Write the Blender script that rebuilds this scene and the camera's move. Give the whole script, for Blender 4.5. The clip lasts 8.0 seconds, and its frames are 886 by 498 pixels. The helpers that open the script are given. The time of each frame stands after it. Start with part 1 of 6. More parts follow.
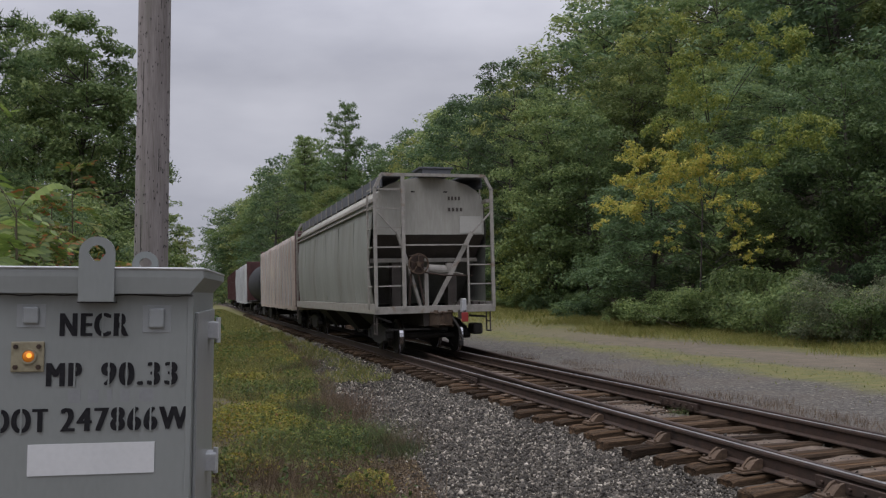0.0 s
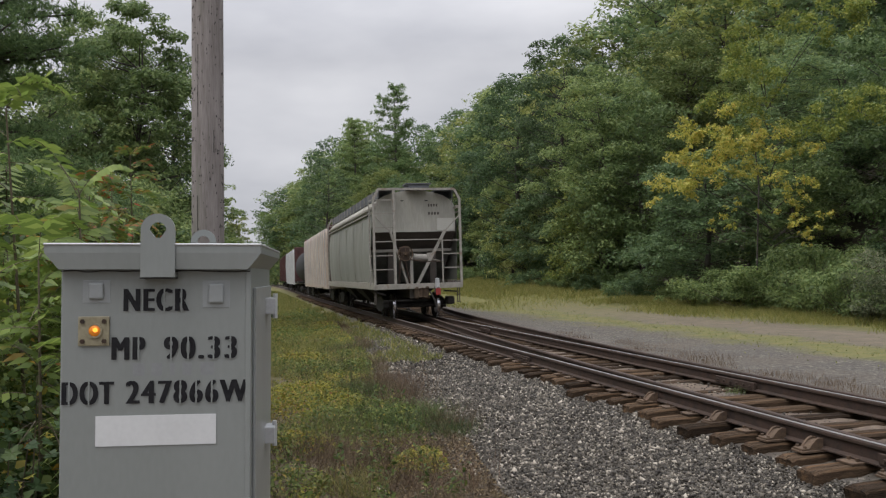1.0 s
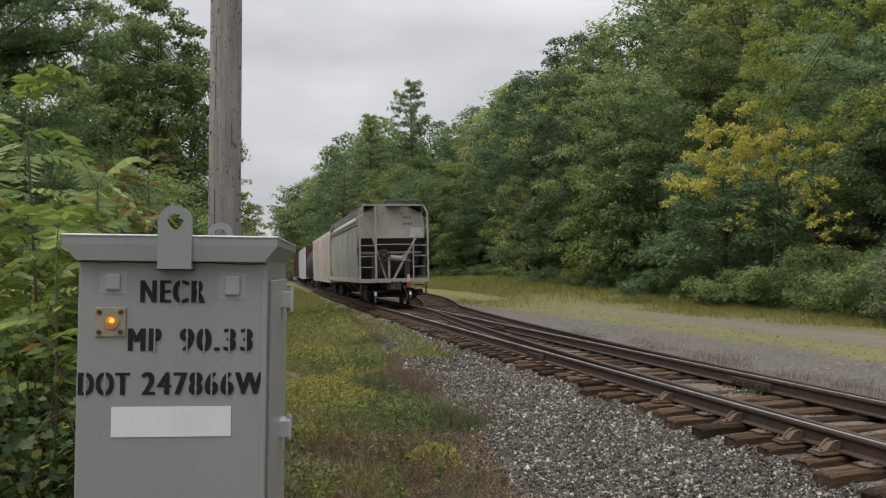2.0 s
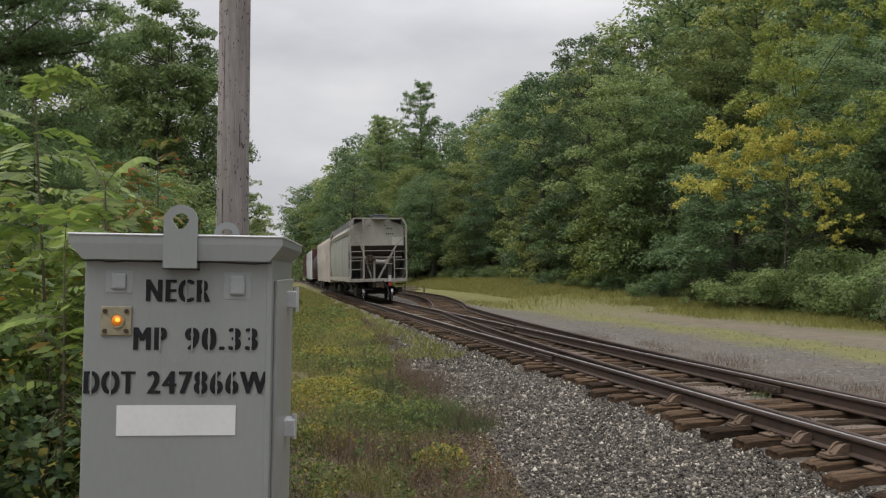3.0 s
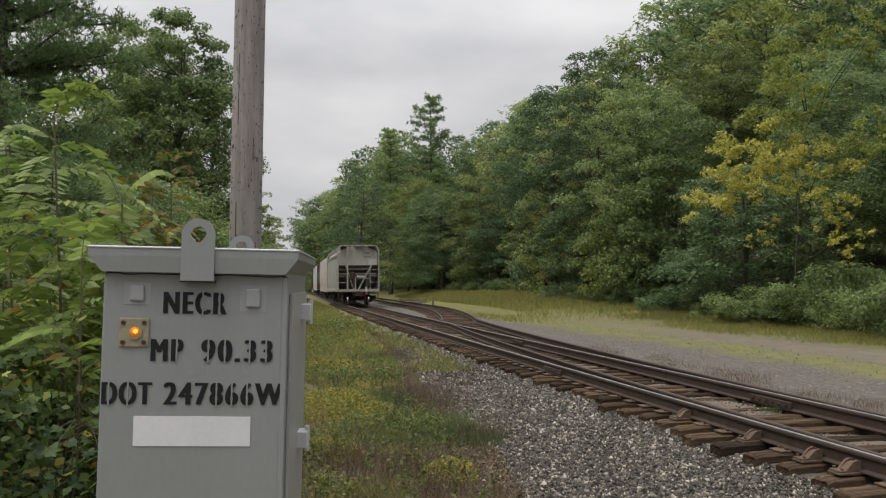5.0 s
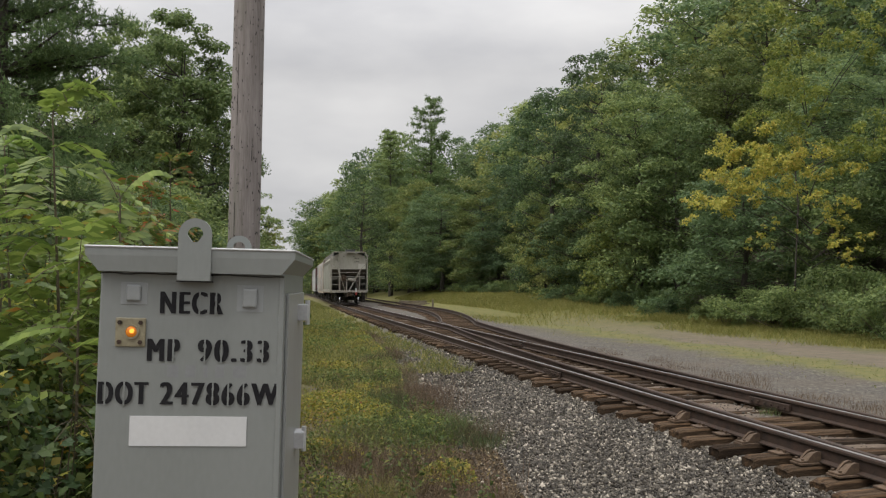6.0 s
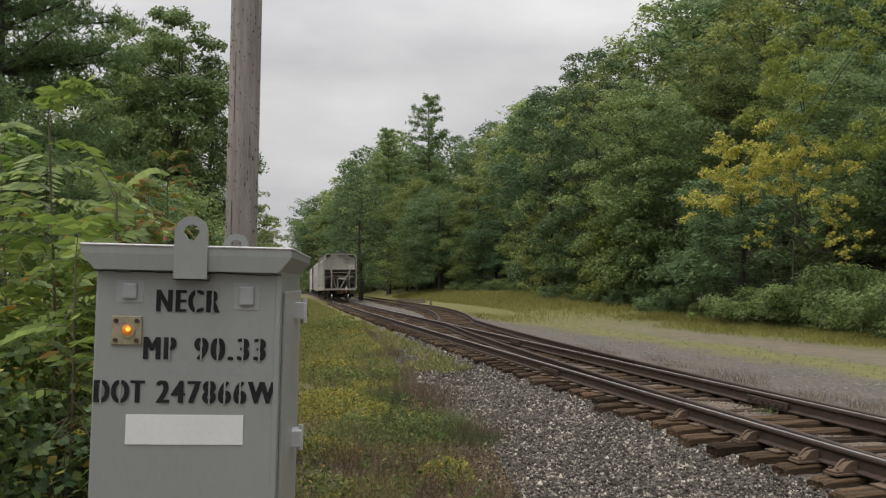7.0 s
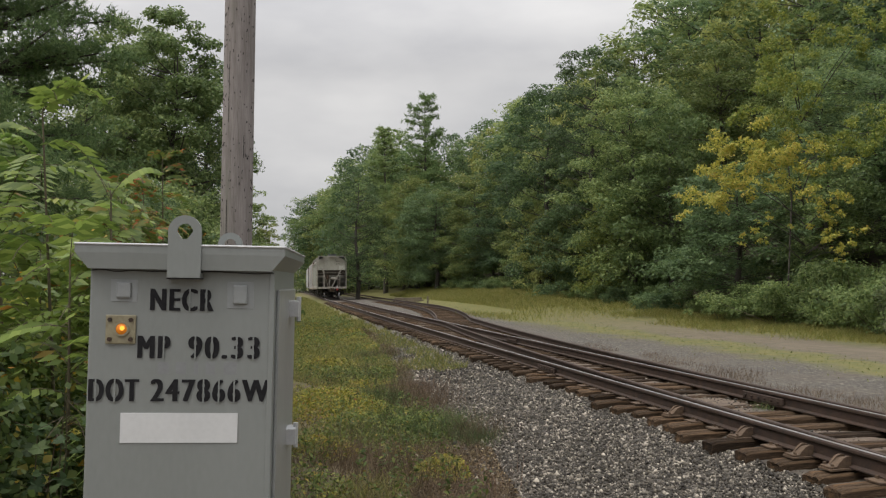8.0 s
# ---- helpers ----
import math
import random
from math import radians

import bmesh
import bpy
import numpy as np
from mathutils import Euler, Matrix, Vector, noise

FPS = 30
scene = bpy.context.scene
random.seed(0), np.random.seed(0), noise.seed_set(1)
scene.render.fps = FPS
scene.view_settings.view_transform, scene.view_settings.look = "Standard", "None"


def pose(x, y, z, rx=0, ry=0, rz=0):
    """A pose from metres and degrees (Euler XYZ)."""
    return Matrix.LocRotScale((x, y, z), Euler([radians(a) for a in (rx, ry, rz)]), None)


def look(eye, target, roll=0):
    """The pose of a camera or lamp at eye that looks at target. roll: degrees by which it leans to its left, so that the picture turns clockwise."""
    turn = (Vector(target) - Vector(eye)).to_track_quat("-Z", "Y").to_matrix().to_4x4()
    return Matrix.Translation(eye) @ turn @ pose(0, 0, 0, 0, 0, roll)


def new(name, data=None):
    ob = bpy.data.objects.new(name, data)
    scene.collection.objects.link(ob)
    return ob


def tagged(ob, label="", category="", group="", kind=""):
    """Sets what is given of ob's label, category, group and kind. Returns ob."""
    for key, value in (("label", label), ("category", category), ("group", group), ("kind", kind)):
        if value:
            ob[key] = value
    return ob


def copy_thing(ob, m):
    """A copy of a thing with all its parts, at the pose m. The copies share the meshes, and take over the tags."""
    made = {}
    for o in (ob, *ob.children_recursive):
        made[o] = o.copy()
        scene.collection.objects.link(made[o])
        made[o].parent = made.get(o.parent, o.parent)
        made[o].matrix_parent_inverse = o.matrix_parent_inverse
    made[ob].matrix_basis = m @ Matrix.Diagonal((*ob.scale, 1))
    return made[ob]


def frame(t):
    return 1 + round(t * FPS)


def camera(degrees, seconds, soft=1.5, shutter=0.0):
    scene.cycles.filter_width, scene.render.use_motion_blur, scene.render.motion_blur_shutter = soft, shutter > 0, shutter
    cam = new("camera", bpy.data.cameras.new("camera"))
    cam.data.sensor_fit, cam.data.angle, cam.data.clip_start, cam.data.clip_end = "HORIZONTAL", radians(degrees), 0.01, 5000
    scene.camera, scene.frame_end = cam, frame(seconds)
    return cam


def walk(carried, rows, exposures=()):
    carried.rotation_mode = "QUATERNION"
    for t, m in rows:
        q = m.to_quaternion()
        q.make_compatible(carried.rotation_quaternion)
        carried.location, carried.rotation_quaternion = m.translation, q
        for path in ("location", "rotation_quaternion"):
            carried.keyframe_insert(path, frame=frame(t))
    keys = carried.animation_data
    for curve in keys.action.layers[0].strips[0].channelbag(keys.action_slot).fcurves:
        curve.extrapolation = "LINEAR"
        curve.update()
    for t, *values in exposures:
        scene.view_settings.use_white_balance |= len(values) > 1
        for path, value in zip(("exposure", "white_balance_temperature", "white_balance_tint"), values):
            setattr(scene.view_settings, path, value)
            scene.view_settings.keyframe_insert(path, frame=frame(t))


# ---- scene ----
cam = camera(56.2, 8.0, soft=1.25)

PATH = [
    (0, (-0.419, -0.371, 1.727), (0.172, 1.537, 1.827), -1.3),
    (0.5, (-0.411, -0.359, 1.711), (0.093, 1.575, 1.779), -1.5),
    (1, (-0.431, -0.364, 1.704), (0.043, 1.578, 1.761), -1.7),
    (1.5, (-0.44, -0.345, 1.701), (0.015, 1.602, 1.75), -1.3),
    (3, (-0.419, -0.347, 1.694), (-0.002, 1.608, 1.748), -0.8),
    (3.5, (-0.427, -0.363, 1.697), (-0.018, 1.594, 1.756), -0.7),
    (4, (-0.438, -0.362, 1.7), (-0.033, 1.595, 1.777), -0.7),
    (4.5, (-0.443, -0.371, 1.701), (-0.044, 1.587, 1.784), -0.6),
    (6, (-0.43, -0.381, 1.695), (-0.034, 1.577, 1.784), -0.3),
    (6.5, (-0.426, -0.381, 1.697), (-0.031, 1.578, 1.789), -0.3),
    (7, (-0.426, -0.374, 1.694), (-0.025, 1.584, 1.779), -0.3),
    (7.5, (-0.419, -0.387, 1.695), (-0.018, 1.57, 1.778), -0.3),
    (8, (-0.414, -0.391, 1.691), (-0.006, 1.565, 1.772), -0.6),
]
walk(cam, [(t, look(eye, target, roll)) for t, eye, target, roll in PATH],
     exposures=[(0, -0.15, 6180, 16), (0.4, 0.06, 6280, 14), (1.0, 0.24, 6450, 12), (3.0, 0.30, 6600, 11), (6.0, 0.29, 6780, 10), (8.0, 0.25, 6800, 10)])

# ---- light ----
world = bpy.data.worlds.new("overcast_sky")
scene.world = world
world.use_nodes = True
wt = world.node_tree
wt.nodes.clear()
w_out = wt.nodes.new("ShaderNodeOutputWorld")
w_bg = wt.nodes.new("ShaderNodeBackground")
w_sky = wt.nodes.new("ShaderNodeTexSky")
w_sky.sky_type, w_sky.sun_disc = "NISHITA", False
w_sky.sun_elevation, w_sky.sun_rotation = radians(64), radians(254)
w_tc = wt.nodes.new("ShaderNodeTexCoord")
w_map = wt.nodes.new("ShaderNodeMapping")
w_map.inputs["Scale"].default_value = (1.6, 1.6, 4.5)
w_noise = wt.nodes.new("ShaderNodeTexNoise")
w_noise.inputs["Scale"].default_value, w_noise.inputs["Detail"].default_value = 1.7, 5.0
w_ramp = wt.nodes.new("ShaderNodeValToRGB")
w_ramp.color_ramp.elements[0].position, w_ramp.color_ramp.elements[1].position = 0.32, 0.72
w_ramp.color_ramp.elements[0].color, w_ramp.color_ramp.elements[1].color = (4.9, 5.0, 5.35, 1), (7.9, 7.95, 8.1, 1)
w_mix = wt.nodes.new("ShaderNodeMixRGB")
w_mix.inputs[0].default_value = 0.94
wt.links.new(w_tc.outputs["Generated"], w_map.inputs["Vector"])
wt.links.new(w_map.outputs[0], w_noise.inputs["Vector"])
wt.links.new(w_noise.outputs[0], w_ramp.inputs[0])
wt.links.new(w_sky.outputs[0], w_mix.inputs[1])
wt.links.new(w_ramp.outputs[0], w_mix.inputs[2])
# an overcast sky is about three times as bright overhead as at the horizon
w_sep = wt.nodes.new("ShaderNodeSeparateXYZ")
w_grad = wt.nodes.new("ShaderNodeMapRange")
w_grad.inputs["From Min"].default_value, w_grad.inputs["From Max"].default_value = 0.25, 1.0
w_grad.inputs["To Min"].default_value, w_grad.inputs["To Max"].default_value = 1.0, 3.4
w_mul = wt.nodes.new("ShaderNodeVectorMath")
w_mul.operation = "SCALE"
wt.links.new(w_tc.outputs["Generated"], w_sep.inputs[0])
wt.links.new(w_sep.outputs[2], w_grad.inputs["Value"])
wt.links.new(w_mix.outputs[0], w_mul.inputs[0])
wt.links.new(w_grad.outputs[0], w_mul.inputs["Scale"])
wt.links.new(w_mul.outputs[0], w_bg.inputs[0])
w_bg.inputs[1].default_value = 0.085
wt.links.new(w_bg.outputs[0], w_out.inputs[0])

sun = new("sun", bpy.data.lights.new("sun", "SUN"))
sun.data.energy, sun.data.angle, sun.data.color = 1.7, radians(40), (1.0, 0.97, 0.92)
sun.matrix_basis = look((-14, -4, 30), (0, 0, 0))


# ---- materials ----
def material(name, a, b, scale=3.0, fine=40.0, rough=0.8, bump=0.3, metal=0.0, dist=0.01, c=None, cscale=0.8, cpos=(0.55, 0.7), stretch=(1, 1, 1), spread=0.0):
    """Two colours over a coarse noise, a third in patches, fine relief."""
    m = bpy.data.materials.new(name)
    m.use_nodes = True
    nt = m.node_tree
    p = nt.nodes["Principled BSDF"]
    tc = nt.nodes.new("ShaderNodeTexCoord")
    mp = nt.nodes.new("ShaderNodeMapping")
    mp.inputs["Scale"].default_value = stretch
    nt.links.new(tc.outputs["Object"], mp.inputs["Vector"])
    n1, n2 = nt.nodes.new("ShaderNodeTexNoise"), nt.nodes.new("ShaderNodeTexNoise")
    n1.inputs["Scale"].default_value, n1.inputs["Detail"].default_value = scale, 6
    n2.inputs["Scale"].default_value, n2.inputs["Detail"].default_value = fine, 4
    for n in (n1, n2):
        nt.links.new(mp.outputs[0], n.inputs["Vector"])
    add = nt.nodes.new("ShaderNodeMath")
    add.operation = "MULTIPLY_ADD"
    add.inputs[1].default_value = 0.45
    nt.links.new(n2.outputs[0], add.inputs[0])
    half = nt.nodes.new("ShaderNodeMath")
    half.operation = "MULTIPLY"
    half.inputs[1].default_value = 0.55
    nt.links.new(n1.outputs[0], half.inputs[0])
    nt.links.new(half.outputs[0], add.inputs[2])
    ramp = nt.nodes.new("ShaderNodeValToRGB")
    ramp.color_ramp.elements[0].position, ramp.color_ramp.elements[1].position = 0.36, 0.64
    ramp.color_ramp.elements[0].color, ramp.color_ramp.elements[1].color = (*a, 1), (*b, 1)
    nt.links.new(add.outputs[0], ramp.inputs[0])
    col = ramp.outputs[0]
    if c:
        n3 = nt.nodes.new("ShaderNodeTexNoise")
        n3.inputs["Scale"].default_value, n3.inputs["Detail"].default_value = cscale, 5
        nt.links.new(mp.outputs[0], n3.inputs["Vector"])
        r3 = nt.nodes.new("ShaderNodeValToRGB")
        r3.color_ramp.elements[0].position, r3.color_ramp.elements[1].position = cpos
        nt.links.new(n3.outputs[0], r3.inputs[0])
        mx = nt.nodes.new("ShaderNodeMixRGB")
        nt.links.new(r3.outputs[0], mx.inputs[0])
        nt.links.new(col, mx.inputs[1])
        mx.inputs[2].default_value = (*c, 1)
        col = mx.outputs[0]
    if spread:
        oi = nt.nodes.new("ShaderNodeObjectInfo")
        hv = nt.nodes.new("ShaderNodeHueSaturation")
        sc = nt.nodes.new("ShaderNodeMapRange")
        sc.inputs["To Min"].default_value, sc.inputs["To Max"].default_value = 1 - spread, 1 + spread
        nt.links.new(oi.outputs["Random"], sc.inputs["Value"])
        nt.links.new(sc.outputs[0], hv.inputs["Value"])
        nt.links.new(col, hv.inputs["Color"])
        col = hv.outputs[0]
    nt.links.new(col, p.inputs["Base Color"])
    p.inputs["Roughness"].default_value, p.inputs["Metallic"].default_value = rough, metal
    if bump:
        bp = nt.nodes.new("ShaderNodeBump")
        bp.inputs["Strength"].default_value, bp.inputs["Distance"].default_value = bump, dist
        nt.links.new(add.outputs[0], bp.inputs["Height"])
        nt.links.new(bp.outputs[0], p.inputs["Normal"])
    return m


def leaf_material(name, colours, through_light=0.48, spread=0.25, gloss=0.26):
    """Leaves: each leaf takes a colour of the row, each plant its own brightness."""
    m = bpy.data.materials.new(name)
    m.use_nodes = True
    nt = m.node_tree
    p = nt.nodes["Principled BSDF"]
    geo = nt.nodes.new("ShaderNodeNewGeometry")
    ramp = nt.nodes.new("ShaderNodeValToRGB")
    ramp.color_ramp.interpolation = "LINEAR"
    els = ramp.color_ramp.elements
    while len(els) < len(colours):
        els.new(0.5)
    for k, (pos, colour) in enumerate(colours):
        els[k].position, els[k].color = pos, (*colour, 1)
    nt.links.new(geo.outputs["Random Per Island"], ramp.inputs[0])
    oi = nt.nodes.new("ShaderNodeObjectInfo")
    hv = nt.nodes.new("ShaderNodeHueSaturation")
    sc = nt.nodes.new("ShaderNodeMapRange")
    sc.inputs["To Min"].default_value, sc.inputs["To Max"].default_value = 1 - spread, 1 + spread
    sh = nt.nodes.new("ShaderNodeMapRange")
    sh.inputs["To Min"].default_value, sh.inputs["To Max"].default_value = 0.52, 0.485
    nt.links.new(oi.outputs["Random"], sc.inputs["Value"])
    nt.links.new(oi.outputs["Random"], sh.inputs["Value"])
    nt.links.new(sc.outputs[0], hv.inputs["Value"])
    nt.links.new(sh.outputs[0], hv.inputs["Hue"])
    nt.links.new(ramp.outputs[0], hv.inputs["Color"])
    nt.links.new(hv.outputs[0], p.inputs["Base Color"])
    p.inputs["Roughness"].default_value = 0.5
    p.inputs["Specular IOR Level"].default_value = gloss
    tr = nt.nodes.new("ShaderNodeBsdfTranslucent")
    nt.links.new(hv.outputs[0], tr.inputs[0])
    mx = nt.nodes.new("ShaderNodeMixShader")
    mx.inputs[0].default_value = through_light
    nt.links.new(p.outputs[0], mx.inputs[1])
    nt.links.new(tr.outputs[0], mx.inputs[2])
    nt.links.new(mx.outputs[0], nt.nodes["Material Output"].inputs["Surface"])
    return m


def plain(name, colour, rough=0.5, metal=0.0, glow=0.0):
    m = bpy.data.materials.new(name)
    m.use_nodes = True
    p = m.node_tree.nodes["Principled BSDF"]
    p.inputs["Base Color"].default_value, p.inputs["Roughness"].default_value, p.inputs["Metallic"].default_value = (*colour, 1), rough, metal
    if glow:
        p.inputs["Emission Color"].default_value, p.inputs["Emission Strength"].default_value = (*colour, 1), glow
    return m


M_CASE = material("case_paint", (0.186, 0.200, 0.194), (0.208, 0.222, 0.216), 2.0, 60, 0.38, 0.03, c=(0.230, 0.244, 0.240), cscale=1.6, cpos=(0.5, 0.8), stretch=(1, 1, 0.35))
M_CASE_DOOR = material("case_door_paint", (0.238, 0.246, 0.246), (0.306, 0.315, 0.306), 4, 60, 0.3, 0.05, stretch=(1, 1, 0.3))
M_COVER = material("cover_paint", (0.224, 0.238, 0.240), (0.250, 0.265, 0.270), 3, 60, 0.34, 0.02)
M_GALV = material("galvanised", (0.38, 0.39, 0.40), (0.48, 0.49, 0.50), 12, 80, 0.45, 0.05, metal=0.3)
M_PLATE = material("lamp_plate", (0.187, 0.162, 0.102), (0.255, 0.230, 0.153), 20, 90, 0.5, 0.1)
M_BLACK = material("stencil_paint", (0.012, 0.012, 0.014), (0.022, 0.022, 0.024), 20, 90, 0.6, 0.0)
M_BLACK.node_tree.nodes["Principled BSDF"].inputs["Specular IOR Level"].default_value = 0.1
M_GHOST = material("faded_paint", (0.186, 0.192, 0.200), (0.212, 0.222, 0.226), 30, 90, 0.5, 0.0)
M_LABEL = material("label_white", (0.513, 0.522, 0.530), (0.564, 0.573, 0.581), 6, 60, 0.4, 0.0)
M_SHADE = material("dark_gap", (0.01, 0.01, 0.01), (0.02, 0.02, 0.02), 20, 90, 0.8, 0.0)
M_AMBER = plain("amber_glow", (0.62, 0.20, 0.02), 0.2, 0, 0.12)
M_AMBER_HOT = plain("amber_filament", (1.0, 0.42, 0.05), 0.2, 0, 1.0)
M_POLE = material("pole_wood", (0.142, 0.124, 0.116), (0.262, 0.236, 0.226), 5, 30, 0.9, 0.6, stretch=(6, 6, 0.35), c=(0.134, 0.128, 0.105), cscale=2.2, cpos=(0.55, 0.75))
M_TIE = material("tie_wood", (0.018, 0.013, 0.009), (0.078, 0.051, 0.031), 6, 34, 0.95, 1.0, dist=0.02, stretch=(0.5, 6, 6), spread=0.55, c=(0.128, 0.074, 0.038), cscale=1.5, cpos=(0.56, 0.74))
M_TIE.node_tree.nodes["Principled BSDF"].inputs["Specular IOR Level"].default_value = 0.15
M_RUST = material("rail_rust", (0.020, 0.013, 0.009), (0.050, 0.027, 0.017), 8, 60, 0.8, 0.4)
M_RUSTY = material("plate_rust", (0.046, 0.029, 0.019), (0.105, 0.068, 0.040), 14, 80, 0.85, 0.5, spread=0.2)
M_HEAD = material("rail_head", (0.30, 0.30, 0.31), (0.42, 0.42, 0.43), 30, 120, 0.38, 0.03, metal=0.6)
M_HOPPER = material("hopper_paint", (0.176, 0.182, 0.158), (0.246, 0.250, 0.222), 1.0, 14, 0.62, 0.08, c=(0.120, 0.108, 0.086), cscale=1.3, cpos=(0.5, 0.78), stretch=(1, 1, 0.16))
# hopper paint with light put into the colour, against shade on the end
M_HOPPER_LIT = material("hopper_end_paint", (0.294, 0.285, 0.248), (0.374, 0.365, 0.322), 1.2, 20, 0.6, 0.08, c=(0.213, 0.200, 0.165), cscale=0.9, cpos=(0.5, 0.75), stretch=(1, 1, 0.22))
M_HOPPER_PANEL = material("hopper_patch", (0.42, 0.41, 0.37), (0.47, 0.46, 0.42), 3, 30, 0.6, 0.05)
M_DARK = material("underframe", (0.012, 0.011, 0.01), (0.03, 0.026, 0.023), 6, 40, 0.85, 0.3)
# dark brown of the hopper end: its shade put into the colour, plus dirt
M_SHADE_GRIME = material("end_shade", (0.05, 0.042, 0.036), (0.09, 0.075, 0.065), 3, 30, 0.8, 0.2)
M_RAILING = material("hopper_rail", (0.215, 0.202, 0.178), (0.320, 0.300, 0.266), 6, 60, 0.55, 0.1, c=(0.187, 0.119, 0.076), cscale=4, cpos=(0.6, 0.75))
M_ROOF = material("roof_walk", (0.06, 0.065, 0.075), (0.10, 0.105, 0.115), 4, 40, 0.6, 0.2)
M_WRAP = material("lumber_wrap", (0.300, 0.245, 0.205), (0.490, 0.425, 0.370), 2, 16, 0.5, 0.5, dist=0.05, stretch=(1, 5, 0.6), c=(0.320, 0.220, 0.173), cscale=1.2, cpos=(0.5, 0.8))
M_WRAP_WHITE = material("white_wrap", (0.31, 0.315, 0.32), (0.43, 0.435, 0.44), 2, 16, 0.5, 0.4, dist=0.04)
M_TANK = material("tank_black", (0.016, 0.016, 0.018), (0.034, 0.034, 0.038), 2, 30, 0.7, 0.1)
M_TANK.node_tree.nodes["Principled BSDF"].inputs["Specular IOR Level"].default_value = 0.15
M_BOXCAR = material("boxcar_red", (0.052, 0.019, 0.019), (0.088, 0.032, 0.030), 2, 30, 0.7, 0.2)
M_RED = material("marker_red", (0.225, 0.020, 0.018), (0.275, 0.030, 0.025), 10, 60, 0.5, 0.0)
M_CHROME = material("wheel_tread", (0.45, 0.45, 0.46), (0.6, 0.6, 0.62), 20, 90, 0.2, 0.0, metal=1.0)
M_BARK = material("bark", (0.033, 0.027, 0.023), (0.078, 0.068, 0.058), 4, 30, 0.9, 0.8, stretch=(4, 4, 0.7))
M_STEM = material("stem", (0.06, 0.05, 0.03), (0.11, 0.09, 0.05), 10, 60, 0.8, 0.3)
M_CLUTTER = material("weathered_board", (0.10, 0.08, 0.06), (0.2, 0.17, 0.13), 4, 40, 0.9, 0.4)
M_STONE = leaf_material("ballast_stone", [(0, (0.018, 0.015, 0.012)), (0.42, (0.044, 0.039, 0.031)), (0.76, (0.098, 0.087, 0.070)), (0.90, (0.195, 0.174, 0.140)), (1, (0.43, 0.39, 0.32))], 0.0, 0.0, 0.25)
G = [(0.0, (0.084, 0.128, 0.049)), (0.5, (0.152, 0.211, 0.075)), (1.0, (0.232, 0.288, 0.106))]
M_LEAF = leaf_material("forest_leaf", G, 0.48, 0.38)
M_LEAF_DARK = leaf_material("dark_leaf", [(0, (0.068, 0.112, 0.054)), (0.6, (0.116, 0.176, 0.078)), (1, (0.176, 0.244, 0.104))], 0.48, 0.34)
M_LEAF_OLIVE = leaf_material("olive_leaf", [(0, (0.110, 0.146, 0.044)), (0.5, (0.188, 0.226, 0.070)), (1, (0.272, 0.288, 0.096))], 0.48, 0.34)
M_LEAF_YELLOW = leaf_material("yellow_leaf", [(0, (0.24, 0.27, 0.06)), (0.4, (0.44, 0.41, 0.09)), (0.85, (0.57, 0.49, 0.12)), (1, (0.55, 0.38, 0.11))])
M_LIME = leaf_material("lime_leaf", [(0, (0.155, 0.205, 0.050)), (0.6, (0.270, 0.300, 0.070)), (1, (0.420, 0.400, 0.090))])
M_GREYLEAF = leaf_material("grey_green_leaf", [(0, (0.085, 0.110, 0.060)), (0.6, (0.140, 0.165, 0.095)), (1, (0.210, 0.215, 0.130))])
M_BRIGHT = leaf_material("bright_leaf", [(0, (0.080, 0.120, 0.026)), (0.5, (0.150, 0.195, 0.038)), (0.93, (0.270, 0.290, 0.065)), (0.965, (0.46, 0.32, 0.03)), (1, (0.40, 0.15, 0.03))], 0.5)
M_NEEDLE = leaf_material("pine_needle", [(0, (0.112, 0.172, 0.070)), (0.6, (0.184, 0.258, 0.100)), (1, (0.270, 0.340, 0.130))], 0.45)
M_SUMAC = leaf_material("sumac_leaf", [(0, (0.100, 0.160, 0.036)), (0.6, (0.165, 0.245, 0.052)), (0.97, (0.250, 0.330, 0.085)), (1, (0.32, 0.15, 0.03))], 0.45, 0.2, 0.6)
M_SUMAC_RED = leaf_material("turning_sumac_leaf", [(0, (0.07, 0.12, 0.03)), (0.5, (0.14, 0.18, 0.04)), (0.78, (0.20, 0.20, 0.05)), (0.86, (0.26, 0.13, 0.04)), (1, (0.34, 0.08, 0.035))], 0.4)
M_SHRUB = leaf_material("shrub_leaf", [(0, (0.036, 0.064, 0.019)), (0.6, (0.072, 0.111, 0.028)), (0.95, (0.118, 0.146, 0.039)), (0.98, (0.328, 0.235, 0.026)), (1, (0.341, 0.152, 0.033))], 0.42)
M_WEED = leaf_material("weed_leaf", [(0, (0.088, 0.112, 0.025)), (0.5, (0.209, 0.204, 0.035)), (0.85, (0.352, 0.286, 0.045)), (1, (0.264, 0.122, 0.060))], 0.35)
M_HERB = leaf_material("herb_leaf", [(0, (0.060, 0.090, 0.026)), (0.6, (0.110, 0.150, 0.036)), (0.95, (0.19, 0.20, 0.05)), (1, (0.34, 0.24, 0.05))], 0.4)
M_GRASS = leaf_material("grass_blade", [(0, (0.08, 0.108, 0.028)), (0.5, (0.165, 0.170, 0.045)), (1, (0.29, 0.255, 0.09))], 0.3)
M_MEADOW = leaf_material("meadow_blade", [(0, (0.10, 0.125, 0.030)), (0.5, (0.175, 0.180, 0.045)), (1, (0.30, 0.26, 0.095))], 0.35)
M_TUFT = leaf_material("tuft_blade", [(0, (0.048, 0.082, 0.030)), (0.7, (0.092, 0.132, 0.046)), (1, (0.20, 0.19, 0.08))], 0.3)
